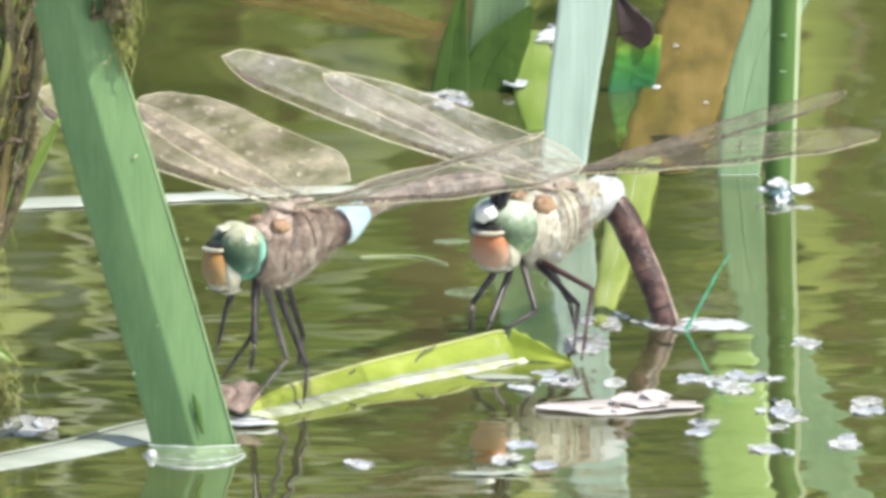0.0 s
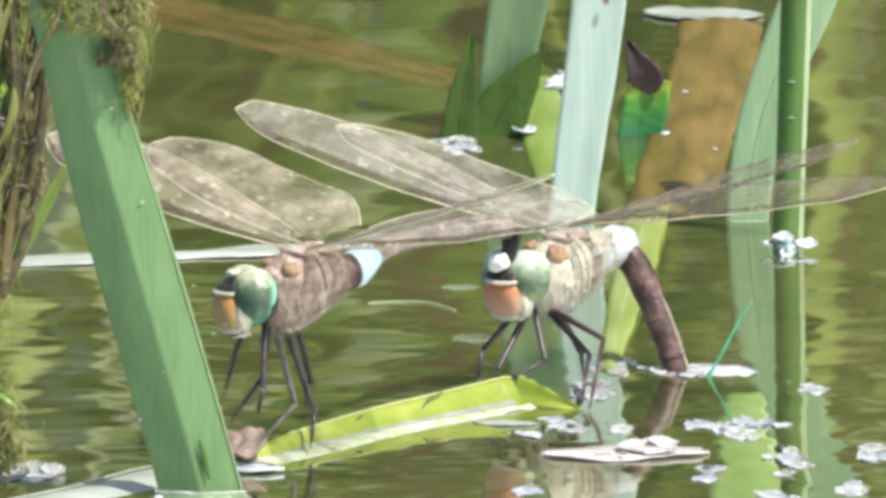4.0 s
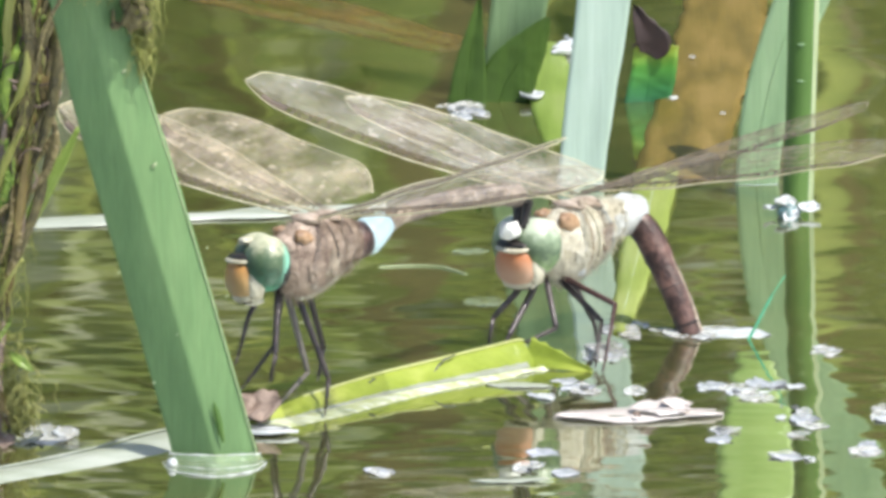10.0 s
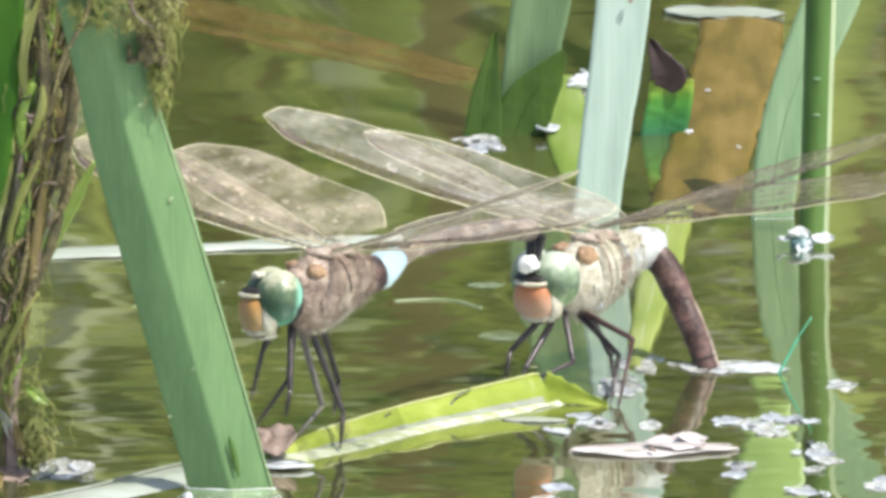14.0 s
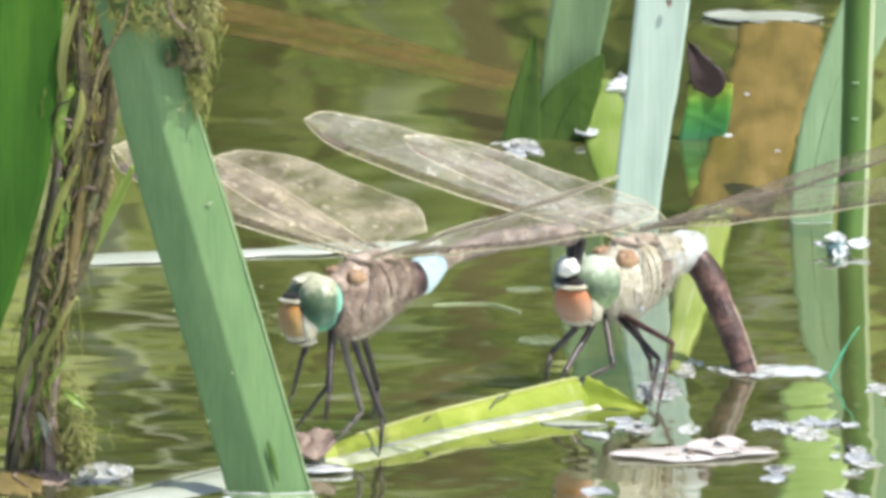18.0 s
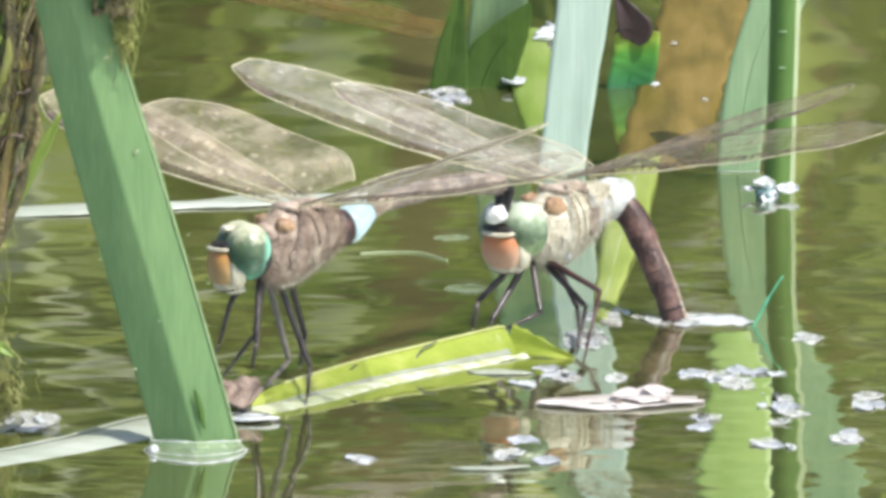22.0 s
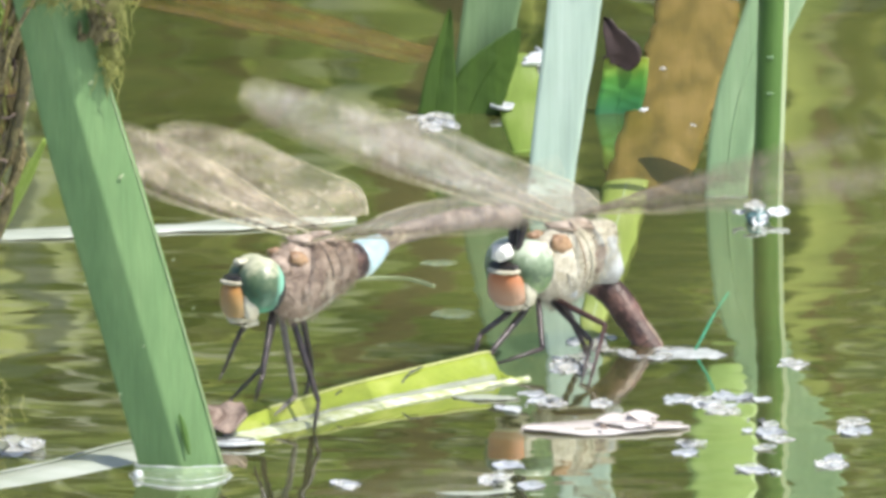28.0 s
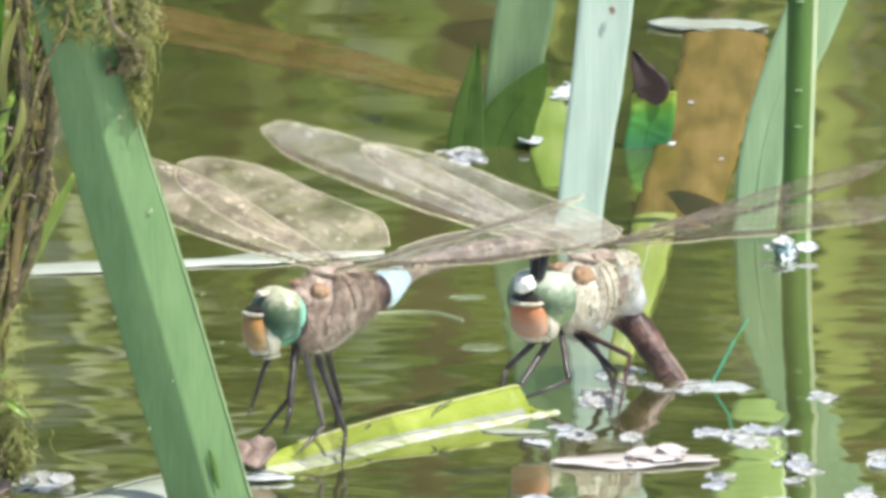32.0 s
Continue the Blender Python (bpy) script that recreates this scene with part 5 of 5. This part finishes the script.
for s in (1, -1):
    part("clasper", leaf([(x - 0.5, s * 0.7 + 3.9, zc), (x + 0.9, s * 1.0 + 4.1, zc - 0.7), (x + 0.8, s * 0.9 + 4.1, zc - 2.2), (x + 0.0, s * 0.7 + 3.8, zc - 4.8)], [1.6, 1.7, 1.5, 0.9], (0, 1, 0), 0.2, 1.2, 12, 4, 0.05, 0, 3), BLACK, male, "dark clasper at the tail tip")
MALE_WINGS = [
    wing("forewing", male, 1, 49.5, chord_fore, (-1.2, 2.2, 5.6), -5, 8, -27, WING),
    wing("hindwing", male, 1, 46.5, chord_hind, (3.6, 2.2, 5.4), 10, 7, -18, WING),
    wing("forewing", male, -1, 51, chord_fore, (-1.2, -2.2, 5.6), -7, 18.5, -14, WING_CLEAR),
    wing("hindwing", male, -1, 45, chord_hind, (3.6, -2.2, 5.4), 4, 11, -17, WING_CLEAR),
]
MALE_LEGS = legs_of(male, [
    ((-27.8, -104.0, 19.0), (-30.2, -107.0, 15.2), (-32.2, -109.0, 8.6)),
    ((-26.0, -103.0, 18.4), (-26.5, -108.0, 9.6), (-27.3, -108.5, 5.8)),
    ((-25.4, -98.0, 17.8), (-26.7, -96.0, 8.4), (-31.5, -104.0, 3.7)),
    ((-25.0, -100.0, 18.0), (-21.9, -99.0, 5.1), (-26.0, -106.0, 2.0)),
    ((-23.6, -101.0, 18.0), (-18.9, -104.0, 5.2), (-19.5, -107.0, 0.6)),
    ((-22.2, -95.0, 18.0), (-19.7, -88.0, 6.4), (-20.6, -92.0, 2.3)),
], [LEG, LEG, LEG, LEG_PALE, LEG, LEG])

# the female behind, laying eggs
FEMALE_AT = mm(16.4, -53.5, 15.0, 0, 4, 52)
female = thing("dragonfly", "tan dragonfly with pale green eyes dipping its abdomen into water", "dragonfly", FEMALE_AT, "pair of dragonflies")
thorax_of(female, THORAX_OLIVE, [(0.36, 0.08, 0.30, CREAM), (0.52, 0.10, 0.34, CREAM), (0.68, 0.12, 0.30, WHITE_BLUE), (0.44, 0.08, 0.12, SHOULDER), (0.60, 0.1, 0.12, SHOULDER)],
          [(0.34, -0.1, 1.4, 2.0, THORAX_OLIVE), (0.60, 0.0, 1.6, 2.2, ABDOMEN_RIDGE), (0.80, 0.1, 1.4, 1.6, WHITE_BLUE), (0.42, -0.8, 0.9, 1.0, WHITE_BLUE)], end=9.8, rise=1.9, hair_skin=CREAM, patch=1.35)
head_of(female, mm(-10.4, 0.2, 0.2, -1, -14, 0) @ Matrix.Scale(1.14, 4), EYE_PALE, FACE_RED, (1.3, 1.35, 1.2))
FEMALE_BASE = segment(female, [(-0.8, 0, -0.2), (1.2, 0, 0.3), (3.6, 0.2, 0.7), (5.4, 0.3, 0.6), (6.6, 0.3, -0.3)], [2.5, 3.0, 3.2, 2.9, 2.0], WHITE_BLUE, "abdomen_base", "swollen bluish white abdomen base", at=mm(9.4, 0, 2.0))
finv = FEMALE_AT.inverted()
curve = [finv @ (Vector(p) * MM) / MM for p in [(24.9, -43.5, 16.4), (27.4, -43.8, 14.0), (29.8, -45.5, 9.0), (31.6, -46.8, 5.0), (33.2, -48.0, 0.5), (35.0, -49, -6), (36, -49, -13)]]
hinge = curve[0]
abdomen = part("abdomen", tube(bmesh.new(), [p - hinge for p in smooth_line(curve, 40)], [2.0] * 4 + [2.15] * 8 + [1.95] * 10 + [1.8] * 12 + [1.6] * 6, 14), ABDOMEN, female, "dark brown abdomen bent down into the water", mm(*hinge))
# the ridge's pale colour paints the sunlit right side of the abdomen
ridge = smooth_line(curve, 40)[3:34]
axis = (finv.to_3x3() @ Vector((0.9, -0.35, 0.35))).normalized()
part("abdomen_ridge", tube(bmesh.new(), [p - hinge + axis * (1.7 + 0.08 * math.sin(i * 1.1)) for i, p in enumerate(ridge)], [0.36 + 0.1 * noise.noise((i * 0.5, 3, 1)) for i in range(len(ridge))], 7), ABDOMEN_RIDGE, abdomen, "pale ridge painting the sunlit right side of the abdomen")
for k in (9, 17, 25, 32):
    p0, p1 = smooth_line(curve, 40)[k] - hinge, smooth_line(curve, 40)[k + 1] - hinge
    part("segment_ring", tube(bmesh.new(), [p0, p0.lerp(p1, 0.3)], [1.98, 1.98], 14), BLACK, abdomen, "black joint")
FEMALE_WINGS = [
    wing("forewing", female, 1, 52.5, chord_fore, (-1.2, 2.2, 5.8), -17, 12, -25, WING_CLEAR),
    wing("hindwing", female, 1, 45.5, chord_hind, (3.6, 2.2, 5.6), -4, 11.5, -8, WING_CLEAR),
    wing("forewing", female, -1, 51, chord_fore, (-1.2, -2.2, 7.2), -1, 18.0, -19, WING_FAINT, VEIN, VEIN),
    wing("hindwing", female, -1, 52, chord_hind, (3.6, -2.2, 7.2), -1, 10.8, -17, WING_FAINT, VEIN),
]
FEMALE_LEGS = legs_of(female, [
    ((8.8, -62.0, 9.6), (4.9, -64.0, 5.8), (4.1, -66.0, 1.7)),
    ((11.2, -61.0, 10.0), (7.0, -68.0, 3.9), (6.5, -68.0, 2.4)),
    ((12.7, -58.0, 10.4), (14.0, -64.0, 4.2), (4.9, -68.0, 0.8)),
    ((14.1, -56.0, 10.4), (20.6, -62.0, 4.8), (19.4, -74.0, 0.3)),
    ((14.9, -57.0, 10.4), (22.6, -64.0, 7.6), (20.5, -76.0, 0.2)),
    ((15.8, -53.0, 10.0), (19.5, -52.0, 2.6), (19.9, -58.0, 0.2)),
], [LEG, LEG, LEG, LEG, LEG_RED, LEG])


# ---- what moves ----
# seconds, shift of the dragonfly in mm: sideways, upwards
MALE_ROWS = [(0, -0.7, 0.4), (0.5, 0.4, -0.3), (1, 0.6, -0.3), (1.5, -0.4, 0.3), (2, 0.3, -0.4), (2.5, 1.7, -1.0), (3, 0.7, 0.4), (3.5, -0.2, 0.8), (5.5, 0.8, -0.3),
             (6, 1.1, -0.8), (7, 0.1, 0.1), (7.5, 0.8, -0.6), (8, 0.7, -0.5), (8.5, -0.1, 0.8), (9, 0.2, 0.0), (9.5, 0.4, 0.2), (10, -0.2, 0.0), (10.5, 0.1, -0.4),
             (11, 0.5, -0.3), (11.5, 0.2, -0.1), (12, -0.2, -0.3), (12.5, 0.1, -0.6), (13, 0.0, 0.2), (13.5, -0.4, -0.1), (14, -0.6, -0.0), (14.5, 0.0, -0.0),
             (16.5, -0.9, -0.5), (17, -0.4, -0.5), (17.5, -0.1, 0.1), (18, -0.4, -0.2), (18.5, -0.5, -0.2), (19, -0.7, -0.0), (19.5, 0.0, 0.3), (20, -0.9, 0.0),
             (20.5, -1.0, 0.2), (21, 0.3, -0.3), (21.5, -0.2, -0.2), (22, -0.2, -0.2), (22.5, 0.0, 0.3), (23, 1.3, -0.1), (23.5, 1.0, 0.3), (24, 3.8, -0.9),
             (24.5, 4.6, -0.7), (26.5, 4.0, -1.2), (27, 3.5, -1.8), (27.5, 3.6, -1.4), (28, 3.8, -1.4), (28.5, 3.8, -1.4), (29, 3.1, -1.2), (29.5, 3.8, -1.4),
             (30, 3.5, -1.4), (30.5, 3.2, -1.5), (31, 3.8, -1.9), (31.5, 3.3, -1.0), (32, 2.8, -1.0)]
FEMALE_ROWS = [(0, -1.0, 1.1), (0.5, -0.2, -0.0), (1, 0.3, -0.1), (1.5, -1.0, 0.7), (2, 0.1, 0.1), (2.5, 1.5, -1.5), (3, -0.2, 0.4), (3.5, -0.2, 0.6), (5.5, 0.4, -0.4),
               (6, 1.1, -1.2), (7, -0.1, 0.3), (7.5, 0.7, -0.6), (8, 0.5, -0.6), (8.5, -0.4, 1.0), (9, -0.0, 0.3), (9.5, 0.3, 0.0), (10, -0.3, -0.2), (10.5, 0.2, -0.8),
               (11, 0.9, -0.8), (11.5, 0.4, -0.8), (12, 0.4, -0.7), (12.5, 0.5, -1.2), (13, 0.7, -0.5), (13.5, -0.1, -0.0), (14, 0.1, -0.1), (14.5, 0.7, -0.3),
               (16.5, 0.1, -0.5), (17, 0.6, -0.4), (17.5, 0.7, -0.1), (18, 0.3, -0.0), (18.5, 0.4, 0.4), (19, 0.1, 0.4), (19.5, 1.1, 0.6), (20, -0.2, 0.6),
               (20.5, -0.3, 0.9), (21, 1.5, -0.1), (21.5, 0.2, 0.1), (22, 0.4, 0.2), (22.5, 0.7, 0.7), (23, 2.2, -0.4), (23.5, 1.6, 0.6), (24, 3.6, -1.5),
               (24.5, 3.7, -1.4), (26.5, 4.1, -0.8), (27, 3.0, -1.3), (27.5, 3.0, -1.3), (28, 3.3, -1.6), (28.5, 3.2, -1.6), (29, 2.5, -1.2), (29.5, 3.7, -1.6),
               (30, 3.1, -1.6), (30.5, 3.0, -1.9), (31, 3.6, -2.5), (31.5, 2.8, -1.4), (32, 2.4, -1.3)]


def flutter(w, place, start, end, size, seed):
    """The wing trembles between two times."""
    rnd = random.Random(seed)
    rows = [(0.0, place)]
    for i in range(int((end - start) * FPS / 2)):
        a = size * (1 if i % 2 else -1) * rnd.uniform(0.75, 1.1) * min(1, 0.3 + i / 20)
        rows.append((start + (2 * i + 1) / FPS, place @ pose(0, 0, 0, a, 0.3 * a, 0)))
    rows.append((32.0, place))
    walk(w, rows)


def planted(legs, rows, body_at, step_time=23.8, carry=0.8):
    """The legs swing at the hip as the body sways, so that the feet stay put; they step once."""
    for thigh, hip, foot in legs:
        keys = []
        first = (body_at.inverted() @ foot) - hip
        for t, dx, dz in rows:
            at = Matrix.Translation((dx * MM, 0, dz * MM)) @ body_at
            goal = foot + (Vector((carry * rows[-5][1] * MM, 0, 0)) if t >= step_time else Vector())
            swing = first.rotation_difference((at.inverted() @ goal) - hip).to_matrix().to_4x4()
            keys.append((t, Matrix.Translation(hip) @ swing))
        walk(thigh, keys)


def motions():
    walk(male, [(t, Matrix.Translation((dx * MM, 0, dz * MM)) @ MALE_AT) for t, dx, dz in MALE_ROWS])
    walk(female, [(t, Matrix.Translation((dx * MM, 0, dz * MM)) @ FEMALE_AT) for t, dx, dz in FEMALE_ROWS])
    planted(MALE_LEGS, MALE_ROWS, MALE_AT)
    planted(FEMALE_LEGS, FEMALE_ROWS, FEMALE_AT)
    rest = mm(*hinge)
    turn = (finv.to_3x3() @ Vector((0, 1, 0))).normalized()

    def bent(angle, shift=(0, 0, 0)):
        s = finv.to_3x3() @ Vector(shift)
        return Matrix.Translation(s * MM) @ rest @ Matrix.Rotation(radians(angle), 4, turn)

    walk(abdomen, [(0, bent(0)), (7, bent(1)), (12, bent(-2)), (16.5, bent(2)), (19, bent(0)), (22.5, bent(0)), (23.5, bent(2, (-1, 0, 0.5))), (23.8, bent(5, (-1.5, 0, 0))), (24.1, bent(2, (-2.2, -0.5, -2.0))), (24.5, bent(-7, (-3.0, -1.2, -4.4))),
                   (26.5, bent(-11, (-4.2, -1.3, -6.0))), (28, bent(-11, (-4.2, -1.3, -6.0))), (32, bent(-11, (-4.2, -1.3, -6.0)))])
    walk(FEMALE_BASE, [(t, mm(9.4 - 0.06 * a, 0, 2.0 - 0.012 * a, 0, a, 0)) for t, a in ((0, 0), (23.5, 0), (24.1, 20), (24.5, 42), (26.5, 50), (32, 50))])
    for k, (w, place) in enumerate(MALE_WINGS):
        flutter(w, place, 22.0, 31.9, 4.5 if k < 2 else 5.0, k + 1)
    for k, (w, place) in enumerate(FEMALE_WINGS):
        flutter(w, place, 22.0, 31.9, 5.6, k + 11)
    walk(tail_ring, [(t, mm(x, y, 0)) for t, x, y in ((0, 33.6, -48.5), (7, 33.4, -48.5), (16.5, 34.0, -48.5), (23.5, 33.6, -48.5), (24.0, 33.8, -49.0), (24.6, 32.4, -53.0), (26.5, 31.8, -54), (28, 31.8, -54), (32, 31.5, -54))])
    # the bent leaf tip goes under when the pair shifts
    tip = next(c for c in FOLDED.children if c.name.startswith("bent_tip"))
    walk(tip, [(t, mm(0, 0, z)) for t, z in ((0, 0), (22.8, 0), (24.0, -2.6), (24.6, -3.2), (32, -3.2))])
    # the green thread is dragged sideways, then let go
    walk(thread, [(t, mm(35.6 + dx, -53, dz)) for t, dx, dz in ((0, 0, 0), (2, 1.2, -0.4), (3.4, 2.0, 0), (6, 2.9, -1), (8, 4.6, -2), (10, 5.2, -2), (12, 6.8, -3), (14, 6.8, -3), (17, 7.8, -3.6), (19, 8.0, -4),
                                                             (21, 7.9, -3.4), (22.5, 7.0, -4), (24, 3.2, -3), (27, 1.9, -2.6), (32, 0.4, -1.6))])
    # the pale strip and the husk drift a little with the ripples
    walk(pale, [(t, mm(-38, 34 + dy, 0)) for t, dy in ((0, 6), (1, 3), (2, 3), (3, -1), (6, -3), (7, 0), (8, -4), (9, 0), (10, 0), (11, -2), (12, -2), (13, -3.5), (14, 2), (17, -1), (18, 1),
                                                       (19, -2), (20, -4), (21, 1), (22, -2), (23, -2), (24, 2), (27, 0), (30, -1), (32, 0))])
    walk(husk, [(t, mm(50.2 + dx, 36 + dy, 0)) for t, dx, dy in ((0, 0.4, 4), (1, 0, 1), (2, 0.4, 4), (3, 0, 0), (6, -0.4, -2), (7, -0.8, 2), (8, -1, -2), (9, -1.1, 0), (10, -1.3, -2), (12, -1.1, -2),
                                                         (14, -1.6, 0), (17, -1.1, 1), (18, -2, -1), (19, -2, 2), (20, -1.6, -2), (21, -1.8, 2), (22, -1.7, 2), (23, -2, 0), (24, -2.2, 4), (27, -1.2, 3), (29, -1.2, 4), (32, -1.2, 2))])
    walk(water, [(t, pose(0.006 * t, -0.004 * t, 0)) for t in (0, 8, 16, 24, 32)])


motions()
